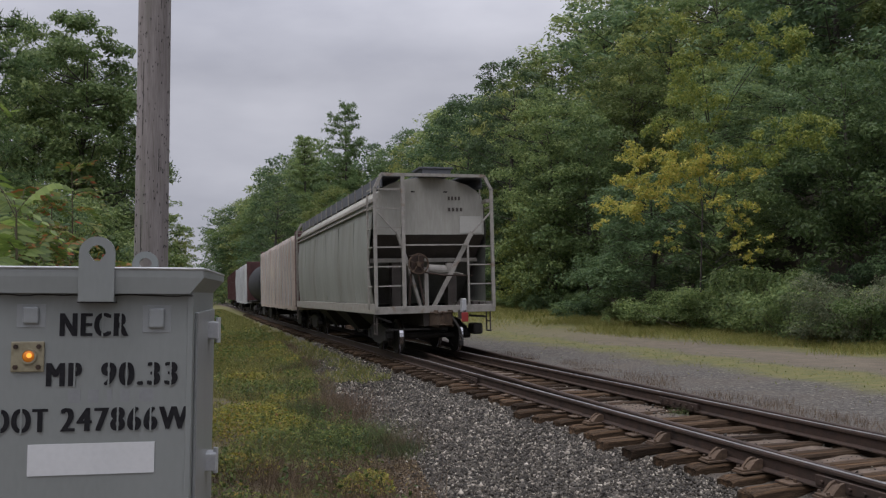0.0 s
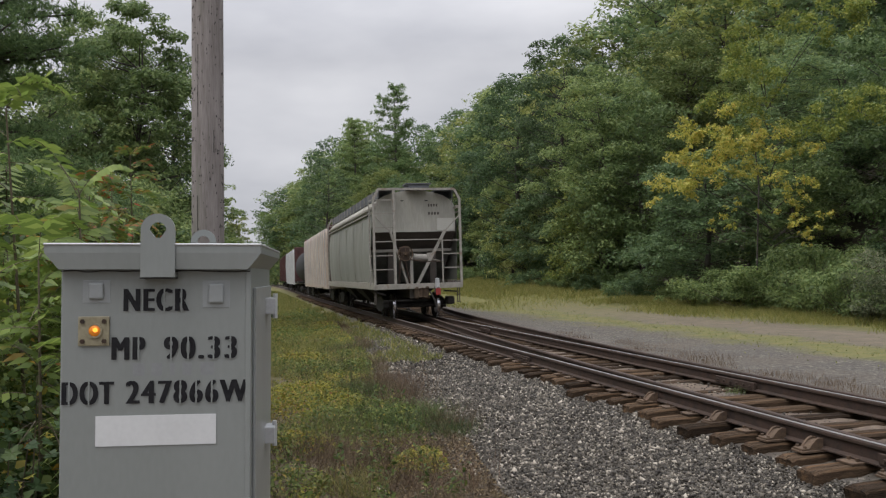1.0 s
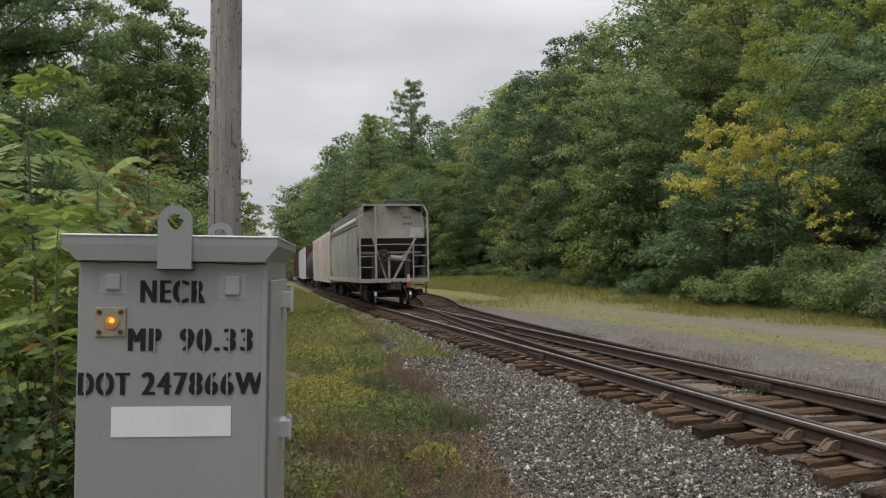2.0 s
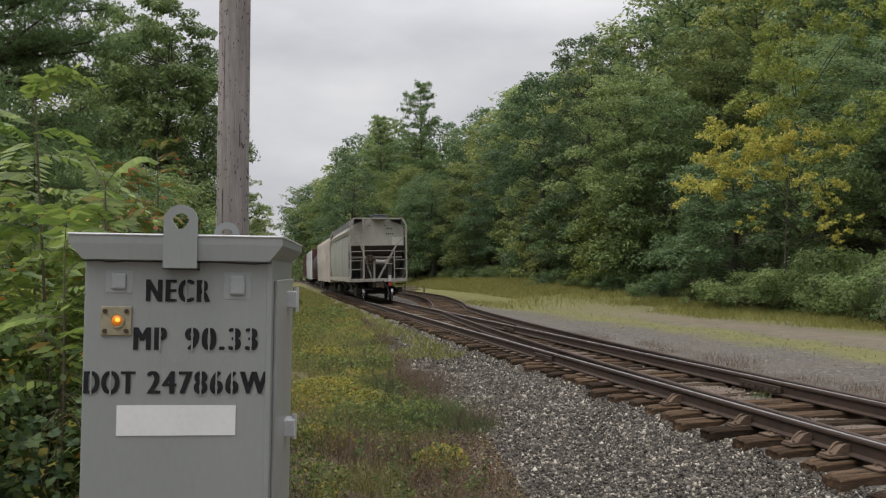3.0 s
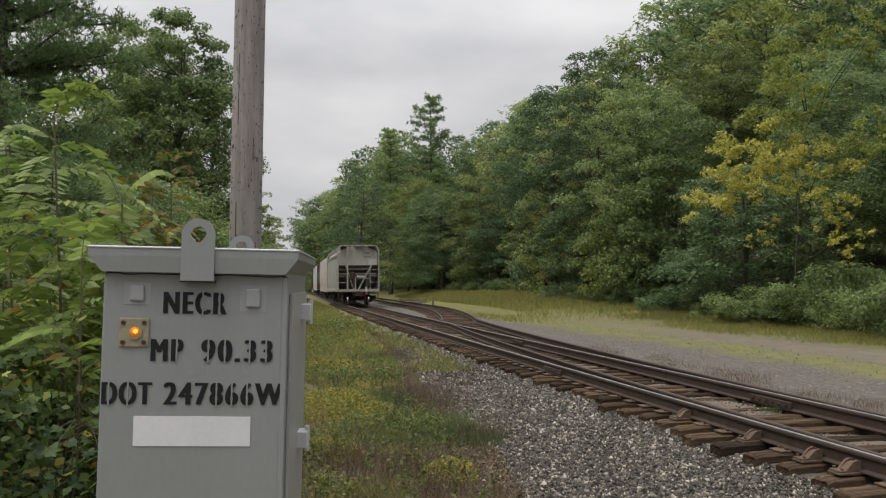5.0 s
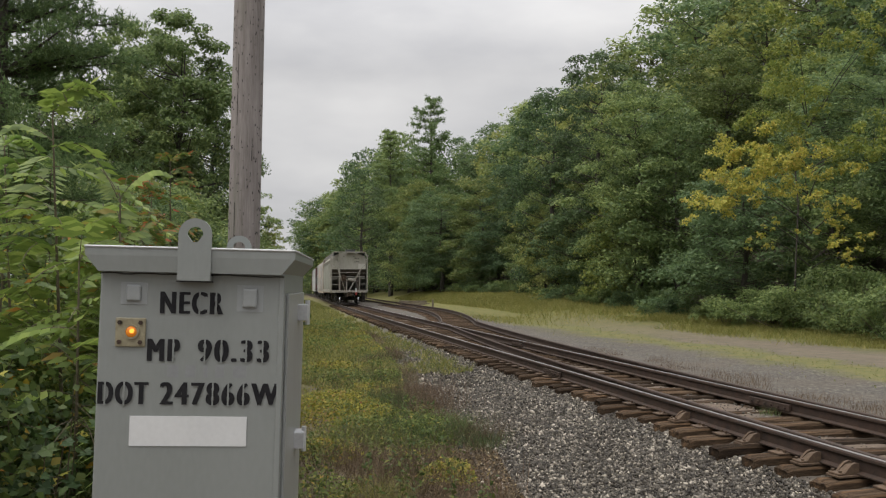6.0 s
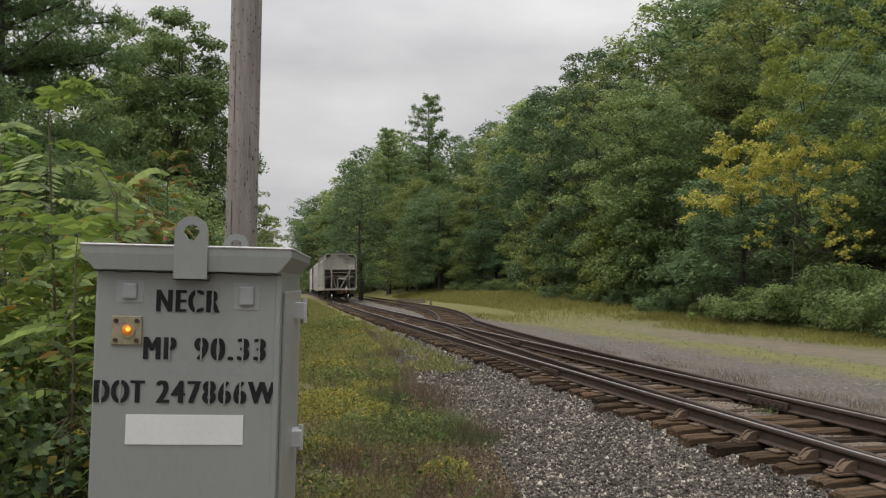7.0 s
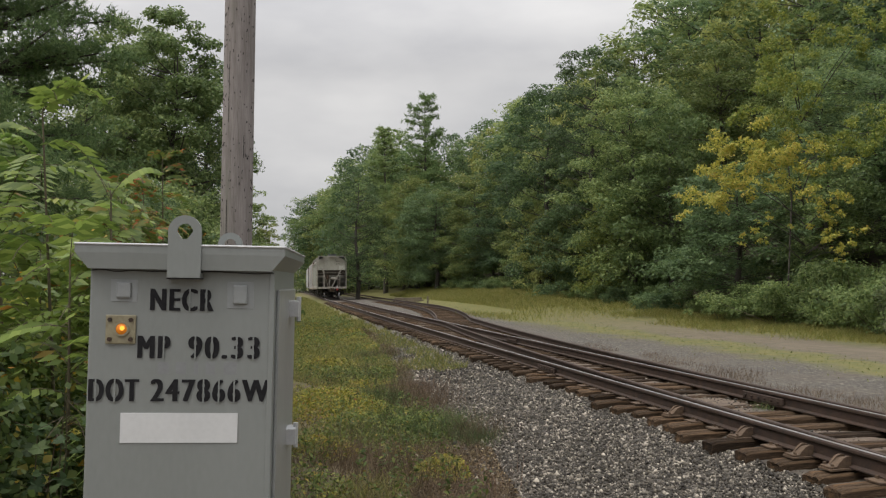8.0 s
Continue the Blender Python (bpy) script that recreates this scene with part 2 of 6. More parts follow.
M_DRY = leaf_material("dry_weed", [(0, (0.060, 0.040, 0.024)), (0.55, (0.125, 0.085, 0.050)), (0.85, (0.190, 0.130, 0.075)), (1, (0.36, 0.28, 0.15))], 0.2)
M_RUSSET = leaf_material("russet_weed", [(0, (0.056, 0.040, 0.025)), (0.6, (0.115, 0.080, 0.052)), (1, (0.210, 0.155, 0.100))], 0.2)


# ---- mesh helpers ----
class Shape:
    """Collects boxes, rods and plates into one mesh."""

    def __init__(self):
        self.v, self.f = [], []

    def add(self, verts, faces):
        k = len(self.v)
        self.v += [tuple(p) for p in verts]
        self.f += [tuple(k + i for i in f) for f in faces]
        return self

    def box(self, x0, x1, y0, y1, z0, z1, c=0.0):
        """A box; c chamfers its edges."""
        if c <= 0:
            v = [(x, y, z) for x in (x0, x1) for y in (y0, y1) for z in (z0, z1)]
            return self.add(v, [(0, 1, 3, 2), (4, 6, 7, 5), (0, 4, 5, 1), (2, 3, 7, 6), (0, 2, 6, 4), (1, 5, 7, 3)])
        bm = bmesh.new()
        bmesh.ops.create_cube(bm, size=1)
        for p in bm.verts:
            p.co = ((x0 + x1) / 2 + p.co.x * (x1 - x0), (y0 + y1) / 2 + p.co.y * (y1 - y0), (z0 + z1) / 2 + p.co.z * (z1 - z0))
        bmesh.ops.bevel(bm, geom=list(bm.edges), offset=c, segments=2, affect="EDGES", profile=0.5)
        bm.verts.index_update()
        self.add([p.co for p in bm.verts], [[p.index for p in f.verts] for f in bm.faces])
        bm.free()
        return self

    def rod(self, a, b, r0, r1=None, n=8):
        a, b = Vector(a), Vector(b)
        r1 = r0 if r1 is None else r1
        q = (b - a).to_track_quat("Z", "Y")
        ring = [Vector((math.cos(2 * math.pi * i / n), math.sin(2 * math.pi * i / n), 0)) for i in range(n)]
        v = [a + q @ (p * r0) for p in ring] + [b + q @ (p * r1) for p in ring]
        f = [(i, (i + 1) % n, n + (i + 1) % n, n + i) for i in range(n)] + [tuple(range(n - 1, -1, -1)), tuple(range(n, 2 * n))]
        return self.add(v, f)

    def bar(self, a, b, w, h):
        """A square-section bar from a to b."""
        a, b = Vector(a), Vector(b)
        q = (b - a).to_track_quat("Z", "Y")
        v = [p + q @ Vector((sx * w / 2, sy * h / 2, 0)) for p in (a, b) for sx, sy in ((-1, -1), (1, -1), (1, 1), (-1, 1))]
        return self.add(v, [(0, 1, 5, 4), (1, 2, 6, 5), (2, 3, 7, 6), (3, 0, 4, 7), (3, 2, 1, 0), (4, 5, 6, 7)])

    def prism(self, outline, lift, flip=False):
        """A closed outline of 3D points, pushed along lift."""
        n, lift = len(outline), Vector(lift)
        a = [Vector(p) for p in outline]
        v = a + [p + lift for p in a]
        f = [(i, (i + 1) % n, n + (i + 1) % n, n + i) for i in range(n)] + [tuple(range(n - 1, -1, -1)), tuple(range(n, 2 * n))]
        return self.add(v, f)

    def ring(self, centre, axis, r_out, r_in, thick, n=24):
        c, ax = Vector(centre), Vector(axis).normalized()
        q = ax.to_track_quat("Z", "Y")
        v = []
        for r, s in ((r_out, -1), (r_out, 1), (r_in, 1), (r_in, -1)):
            v += [c + q @ Vector((r * math.cos(2 * math.pi * i / n), r * math.sin(2 * math.pi * i / n), s * thick / 2)) for i in range(n)]
        f = []
        for k in range(4):
            for i in range(n):
                j = (i + 1) % n
                f.append((k * n + i, k * n + j, ((k + 1) % 4) * n + j, ((k + 1) % 4) * n + i))
        return self.add(v, f)

    def mesh(self, name, mat):
        me = bpy.data.meshes.new(name)
        me.from_pydata(self.v, [], self.f)
        bm = bmesh.new()
        bm.from_mesh(me)
        bmesh.ops.recalc_face_normals(bm, faces=bm.faces)
        bm.to_mesh(me)
        bm.free()
        me.materials.append(mat)
        return me


def part(name, shape, mat, parent=None, label=""):
    ob = new(name, shape.mesh(name, mat) if isinstance(shape, Shape) else shape)
    ob.parent = parent
    if label:
        ob["label"] = label
    return ob


def thing(name, m, label, category, group="", kind=""):
    ob = new(name)
    ob.empty_display_size = 0.2
    ob.matrix_basis = m
    return tagged(ob, label, category, group, kind)


def quads(name, verts, mat, per=4):
    """One mesh of loose faces out of an (n, per, 3) array."""
    n = len(verts)
    me = bpy.data.meshes.new(name)
    me.vertices.add(n * per)
    me.vertices.foreach_set("co", np.asarray(verts, dtype=np.float32).ravel())
    me.loops.add(n * per)
    me.loops.foreach_set("vertex_index", np.arange(n * per, dtype=np.int32))
    me.polygons.add(n)
    me.polygons.foreach_set("loop_start", np.arange(0, n * per, per, dtype=np.int32))
    me.materials.append(mat)
    me.update(calc_edges=True)
    me.validate()
    return me


def unit(a):
    return a / np.maximum(np.linalg.norm(a, axis=-1, keepdims=True), 1e-6)


def leaf_quads(rng, at, normal, size, wide=0.55, spread=0.5):
    """Diamond leaves, folded along the middle, at the given points, facing about the given ways."""
    n = len(at)
    nrm = unit(normal + rng.normal(0, spread, (n, 3)))
    t = unit(np.cross(nrm, rng.normal(0, 1, (n, 3))))
    b = np.cross(nrm, t)
    L = (size * rng.uniform(0.6, 1.25, n))[:, None]
    fold = nrm * L * 0.12
    tip = at + t * L * 0.5 - nrm * L * 0.1
    return np.stack([at - t * L * 0.5, at + b * L * wide / 2 + fold, tip, at - b * L * wide / 2 + fold], axis=1)


def leaf_tris(rng, at, normal, size, wide=0.6, spread=0.5):
    """Small pointed leaves for plants further off."""
    n = len(at)
    nrm = unit(normal + rng.normal(0, spread, (n, 3)))
    t = unit(np.cross(nrm, rng.normal(0, 1, (n, 3))))
    b = np.cross(nrm, t)
    L = (size * rng.uniform(0.6, 1.3, n))[:, None]
    return np.stack([at - t * L * 0.45 + b * L * wide * 0.5, at - t * L * 0.45 - b * L * wide * 0.5, at + t * L * 0.6 - nrm * L * 0.08], axis=1)


def ovate_leaves(rng, at, normal, size, wide=0.6, spread=0.5):
    """Pointed oval leaves with a drooping tip."""
    n = len(at)
    nrm = unit(normal + rng.normal(0, spread, (n, 3)))
    t = unit(np.cross(nrm, rng.normal(0, 1, (n, 3))))
    b = np.cross(nrm, t)
    L = (size * rng.uniform(0.55, 1.3, n))[:, None]
    f = nrm * L
    w = b * L * wide / 2
    return np.stack([at - t * L * 0.5 + w * 0.25, at - t * L * 0.05 + w + f * 0.06, at + t * L * 0.5 - f * 0.12, at - t * L * 0.05 - w + f * 0.06, at - t * L * 0.5 - w * 0.25], axis=1)


# ---- ground ----
def rail_drift(y):
    """The track bears off a little to the right far away."""
    return 1.5e-4 * max(0.0, y - 30.0) ** 2


def siding(y):
    """How far the diverging route has left the main one."""
    y0, y1, y2 = 4.5, 34.0, 58.0
    full = 4.3
    if y < y0:
        return 0.0
    if y < y1:
        return 1.72 * ((y - y0) / (y1 - y0)) ** 1.75
    if y < y2:
        t = (y - y1) / (y2 - y1)
        return 1.72 + (full - 1.72) * (1 - (1 - t) ** 1.9)
    return full


def lie(x, y):
    """The height of the ground."""
    c = 5.35 + rail_drift(min(y, 120))
    u = x - c
    h = -0.32 + 0.03 * math.sin(x * 0.9 + y * 0.31) * math.sin(y * 0.23)
    bed = -0.075
    if u < 0:
        bed = -0.075 - 0.06 * min(1, max(0, (-u - 1.05) / 0.3))
        s = min(1, max(0, (-u - 1.45) / 1.9))
        left = -0.34 + 0.14 * min(1, max(0, (2.2 - x) / 3.5))
    else:
        side = siding(min(y, 95.0)) if y < 110 else 0.0
        bed = -0.075 + 0.05 * min(1, max(0, (u - 1.2) / 0.3)) * min(1, side)
        s = min(1, max(0, (u - 1.5 - side) / 1.6))
        left = -0.16
        h = h + 0.16
    if abs(u) < 0.85:
        bed += 0.072 * min(1.0, (0.85 - abs(u)) / 0.2) * (0.75 + 0.5 * math.sin(1.7 * y) * math.sin(0.6 * y + 2 * x))
    near = bed * (1 - s) + s * (left + h + 0.32 - (0.16 if u >= 0 else 0))
    wood = 20.0
    if x > wood:
        near += min(26, 0.42 * (x - wood) ** 1.02)
    t = min(1, max(0, (x - 11.5) / 7.0))
    near += 1.15 * t * t * (3 - 2 * t) * min(1, max(0, (y - 30) / 28))
    if x < -7:
        near += min(3, 0.12 * (-7 - x))
    return near


def steps(stops):
    out = []
    for a, b, d in stops:
        out += list(np.arange(a, b, d))
    return out + [stops[-1][1]]


def build_ground():
    xs = steps([(-900, -60, 120), (-60, -10, 5), (-10, 0, 0.5), (0, 8, 0.16), (8, 20, 0.5), (20, 60, 2.5), (60, 900, 120)])
    ys = steps([(-400, -20, 60), (-20, 3, 1.5), (3, 14, 0.18), (14, 40, 0.5), (40, 120, 2.5), (120, 240, 15), (240, 1500, 140)])
    v = []
    for y in ys:
        for x in xs:
            z = lie(x, y)
            if 0 < x < 9 and 2 < y < 40:
                z += 0.012 * noise.noise(Vector((x * 4, y * 4, 0))) + 0.01 * noise.noise(Vector((x * 1.1, y * 1.1, 7)))
            v.append((x, y, z))
    nx = len(xs)
    f = [(j * nx + i, j * nx + i + 1, (j + 1) * nx + i + 1, (j + 1) * nx + i) for j in range(len(ys) - 1) for i in range(nx - 1)]
    me = bpy.data.meshes.new("ground")
    me.from_pydata(v, [], f)
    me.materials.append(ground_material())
    me.shade_smooth()
    ob = new("ground", me)
    return tagged(ob, "gravel, dirt and thin grass beside a railway line", "ground", kind="structure")


def ground_material():
    m = material("ground_mix", (0.036, 0.032, 0.026), (0.122, 0.110, 0.094), 16.0, 80, 0.95, 0.5, dist=0.012)
    nt = m.node_tree
    p = nt.nodes["Principled BSDF"]
    gravel = p.inputs["Base Color"].links[0].from_socket
    tc = nt.nodes.new("ShaderNodeTexCoord")
    sep = nt.nodes.new("ShaderNodeSeparateXYZ")
    nt.links.new(tc.outputs["Object"], sep.inputs[0])

    def tex(scale, detail=5):
        n = nt.nodes.new("ShaderNodeTexNoise")
        n.inputs["Scale"].default_value, n.inputs["Detail"].default_value = scale, detail
        nt.links.new(tc.outputs["Object"], n.inputs["Vector"])
        return n.outputs[0]

    def ramp(src, stops):
        r = nt.nodes.new("ShaderNodeValToRGB")
        els = r.color_ramp.elements
        while len(els) < len(stops):
            els.new(0.5)
        for k, (pos, colour) in enumerate(stops):
            els[k].position, els[k].color = pos, (*colour, 1)
        nt.links.new(src, r.inputs[0])
        return r.outputs[0]

    def mix(fac, a, b):
        x = nt.nodes.new("ShaderNodeMixRGB")
        for s, k in ((fac, 0), (a, 1), (b, 2)):
            nt.links.new(s, x.inputs[k])
        return x.outputs[0]

    def band(wobble, stops):
        """0 to 1 across the line, with an uneven edge; stops in metres from the axis of x."""
        ma = nt.nodes.new("ShaderNodeMath")
        ma.operation = "MULTIPLY_ADD"
        nt.links.new(wobble, ma.inputs[0])
        ma.inputs[1].default_value = 3.2
        nt.links.new(sep.outputs[0], ma.inputs[2])
        mr = nt.nodes.new("ShaderNodeMapRange")
        mr.inputs["From Min"].default_value, mr.inputs["From Max"].default_value = -20, 30
        nt.links.new(ma.outputs[0], mr.inputs["Value"])
        g = lambda t: (t, t, t)
        return ramp(mr.outputs[0], [((s + 1.6 + 20) / 50, g(t)) for s, t in stops])

    # single stones: each cell its own grey
    cells = nt.nodes.new("ShaderNodeTexVoronoi")
    cells.inputs["Scale"].default_value = 22
    nt.links.new(tc.outputs["Object"], cells.inputs["Vector"])
    sepc = nt.nodes.new("ShaderNodeSeparateColor")
    nt.links.new(cells.outputs["Color"], sepc.inputs[0])
    tone = ramp(sepc.outputs[0], [(0, (0.45, 0.45, 0.45)), (0.7, (1.05, 1.05, 1.05)), (0.94, (1.5, 1.5, 1.5)), (1, (2.4, 2.4, 2.4))])
    mul = nt.nodes.new("ShaderNodeMixRGB")
    mul.blend_type = "MULTIPLY"
    mul.inputs[0].default_value = 1.0
    nt.links.new(gravel, mul.inputs[1])
    nt.links.new(tone, mul.inputs[2])
    rusty = ramp(tex(0.7, 6), [(0.45, (0, 0, 0)), (0.7, (0.55, 0.55, 0.55))])
    gravel = mix(rusty, mul.outputs[0], ramp(tex(14), [(0.3, (0.055, 0.042, 0.030)), (0.7, (0.12, 0.094, 0.068))]))
    wob = tex(0.5, 6)
    soil = ramp(tex(6), [(0.3, (0.055, 0.040, 0.026)), (0.5, (0.105, 0.078, 0.050)), (0.75, (0.105, 0.100, 0.036))])
    turf = ramp(tex(3.5, 8), [(0.25, (0.062, 0.074, 0.017)), (0.5, (0.112, 0.108, 0.026)), (0.8, (0.160, 0.132, 0.044))])
    shaded_soil = ramp(tex(5, 8), [(0.3, (0.022, 0.018, 0.012)), (0.7, (0.060, 0.045, 0.028))])
    dirt = ramp(tex(2.5, 8), [(0.25, (0.084, 0.067, 0.046)), (0.75, (0.156, 0.126, 0.088))])
    brown = ramp(tex(9), [(0.3, (0.07, 0.05, 0.035)), (0.7, (0.15, 0.11, 0.08))])
    base = mix(band(wob, [(0.6, 1), (1.9, 0)]), gravel, soil)
    base = mix(band(wob, [(4.5, 0), (4.8, 0.9), (6.0, 0.9), (6.3, 0)]), base, brown)
    base = mix(band(wob, [(10.6, 0), (11.6, 0.9), (12.4, 0.85), (13.2, 0.0)]), base, turf)
    base = mix(band(wob, [(12.6, 0), (13.4, 0.9), (15.2, 0.9), (16.2, 0)]), base, dirt)
    base = mix(band(wob, [(15.2, 0), (16.4, 1)]), base, turf)
    # far along the line grass covers the gravel beside the track
    yr = nt.nodes.new("ShaderNodeMapRange")
    yr.inputs["From Min"].default_value, yr.inputs["From Max"].default_value = 24, 44
    nt.links.new(sep.outputs[1], yr.inputs["Value"])
    both = nt.nodes.new("ShaderNodeMath")
    both.operation = "MULTIPLY"
    nt.links.new(yr.outputs[0], both.inputs[0])
    nt.links.new(band(wob, [(9.6, 0), (11.0, 1)]), both.inputs[1])
    base = mix(both.outputs[0], base, turf)
    yl = nt.nodes.new("ShaderNodeMapRange")
    yl.inputs["From Min"].default_value, yl.inputs["From Max"].default_value = 13, 26
    nt.links.new(sep.outputs[1], yl.inputs["Value"])
    left = nt.nodes.new("ShaderNodeMath")
    left.operation = "MULTIPLY"
    nt.links.new(yl.outputs[0], left.inputs[0])
    nt.links.new(band(wob, [(2.9, 1), (4.2, 0)]), left.inputs[1])
    base = mix(left.outputs[0], base, turf)
    yf = nt.nodes.new("ShaderNodeMapRange")
    yf.inputs["From Min"].default_value, yf.inputs["From Max"].default_value = 36, 50
    nt.links.new(sep.outputs[1], yf.inputs["Value"])
    strip = nt.nodes.new("ShaderNodeMath")
    strip.operation = "MULTIPLY"
    nt.links.new(yf.outputs[0], strip.inputs[0])
    nt.links.new(band(wob, [(4.0, 1), (4.6, 0)]), strip.inputs[1])
    base = mix(strip.outputs[0], base, turf)
    yg = nt.nodes.new("ShaderNodeMapRange")
    yg.inputs["From Min"].default_value, yg.inputs["From Max"].default_value = 62, 85
    nt.links.new(sep.outputs[1], yg.inputs["Value"])
    far_strip = nt.nodes.new("ShaderNodeMath")
    far_strip.operation = "MULTIPLY"
    nt.links.new(yg.outputs[0], far_strip.inputs[0])
    nt.links.new(band(wob, [(5.0, 1), (5.6, 0)]), far_strip.inputs[1])
    base = mix(far_strip.outputs[0], base, turf)
    # leaf mould under the trees, darkened in colour to stand in for shade
    base = mix(band(wob, [(18.6, 0), (20.2, 1)]), base, shaded_soil)
    nt.links.new(base, p.inputs["Base Color"])
    return m


build_ground()


# ---- railway ----
RAIL = [(u, w * 0.92) for u, w in [(-0.07, 0), (-0.07, 0.012), (-0.012, 0.028), (-0.009, 0.13), (-0.036, 0.142), (-0.036, 0.166), (-0.028, 0.178), (0.028, 0.178), (0.036, 0.166), (0.036, 0.142), (0.009, 0.13), (0.012, 0.028), (0.07, 0.012), (0.07, 0)]]


def rail_line(name, parent, path, z=0.036, label="", polished=True):
    """A rail swept along (x, y) stations, its running head bright."""
    s, head = Shape(), Shape()
    n = len(RAIL)
    for k, (x, y) in enumerate(path):
        s.v += [(x + u, y, z + w) for u, w in RAIL]
        head.v += [(x - 0.012, y, z + 0.166), (x + 0.018, y, z + 0.166), (x + 0.018, y, z + 0.162), (x - 0.012, y, z + 0.162)]
        if k:
            a, b = (k - 1) * n, k * n
            s.f += [(a + i, a + (i + 1) % n, b + (i + 1) % n, b + i) for i in range(n)]
            a, b = (k - 1) * 4, k * 4
            head.f += [(a + i, a + (i + 1) % 4, b + (i + 1) % 4, b + i) for i in range(4)]
    s.f += [tuple(range(n)), tuple(range(len(s.v) - 1, len(s.v) - n - 1, -1))]
    r = part(name, s, M_RUST, parent, label)
    if polished:
        part("running_surface", head, M_HEAD, r, "polished steel running surface")
    return r


track = thing("railway_track", pose(0, 0, 0), "rusty steel rails with polished heads on weathered wooden ties", "railway track", kind="structure")
turnout = thing("turnout_track", pose(0, 0, 0), "rusty diverging rails of a turnout on wooden ties", "railway track", kind="structure")
FAR = [-30, -10, 0] + list(range(2, 40)) + list(range(40, 130, 3)) + [150, 180, 220]
rail_line("rail", track, [(4.60 + rail_drift(min(y, 120)), y) for y in FAR])
rail_line("rail", track, [(6.105 + rail_drift(min(y, 120)), y) for y in FAR if y <= 5] + [(6.105 + rail_drift(min(y, 120)), y) for y in FAR if y > 5])
DIV = [y for y in FAR if 5 <= y <= 150]
rail_line("rail", turnout, [(4.60 + 0.115 * min(1, (y - 4.0) / 3.0) + siding(y) + rail_drift(min(y, 120)), y) for y in DIV], label="curved closure rail of the turnout", polished=False)
rail_line("rail", turnout, [(6.105 + 0.115 + siding(y) + rail_drift(min(y, 120)), y) for y in DIV], label="curved stock rail of the turnout", polished=False)


def tie_mesh(rng, length):
    """A hewn tie with split, eaten ends and a cracked top."""
    n = 9
    rows = [(-0.115, -0.17), (-0.115, -0.02), (-0.095, 0.0), (-0.03, 0.0), (-0.022, -0.012), (-0.012, 0.0), (0.05, 0.0), (0.095, -0.002), (0.115, -0.02), (0.115, -0.17)]
    s = Shape()
    m = len(rows)
    wear = [rng.uniform(0.0, 0.03) for _ in rows]
    for k in range(n + 1):
        t = k / n
        end = 1.0 if k in (0, n) else 0.25 if k in (1, n - 1) else 0.0
        x = -length / 2 + length * (t if k in (0, n) else 0.03 + 0.94 * (k - 1) / (n - 2))
        for i, (y, z) in enumerate(rows):
            q = 1 - 0.10 * end
            s.v.append((x + (1 if k == 0 else -1 if k == n else 0) * wear[i] + rng.uniform(-0.004, 0.004), y * q + rng.uniform(-0.007, 0.007), z - 0.022 * end * (z > -0.1) + rng.uniform(-0.006, 0.004)))
    for k in range(n):
        s.f += [(k * m + i, k * m + (i + 1) % m, (k + 1) * m + (i + 1) % m, (k + 1) * m + i) for i in range(m)]
    s.f += [tuple(range(m)), tuple(range(n * m, n * m + m))]
    return s.mesh("tie", M_TIE)


def plate_mesh():
    s = Shape()
    s.box(-0.19, 0.16, -0.095, 0.095, 0, 0.018, 0.004)
    for x in (-0.10, 0.10):
        for y in (-0.05, 0.05):
            s.box(x - 0.012, x + 0.012, y - 0.012, y + 0.012, 0.018, 0.045)
    return s.mesh("tie_plate", M_RUSTY)


def brace_mesh():
    """A cast rail brace: a rounded shoe with two cheeks on a long slide plate."""
    s = Shape()
    s.box(-0.27, 0.17, -0.085, 0.085, 0, 0.020, 0.004)
    hump = [(-0.20, 0.020), (-0.045, 0.020), (-0.040, 0.115), (-0.075, 0.122), (-0.115, 0.108), (-0.155, 0.070)]
    for y0 in (-0.062, 0.034):
        s.prism([(x, y0, z) for x, z in hump], (0, 0.028, 0))
    s.prism([(x, -0.036, z * 0.82 + 0.002) for x, z in hump], (0, 0.072, 0))
    s.box(-0.26, -0.19, -0.07, 0.07, 0.020, 0.040, 0.006)
    for y in (-0.05, 0.05):
        s.rod((-0.225, y, 0.04), (-0.225, y, 0.06), 0.016, n=6)
    return s.mesh("rail_brace", M_RUSTY)


BRACED = (5.25, 6.1, 6.6, 7.7, 9.1)


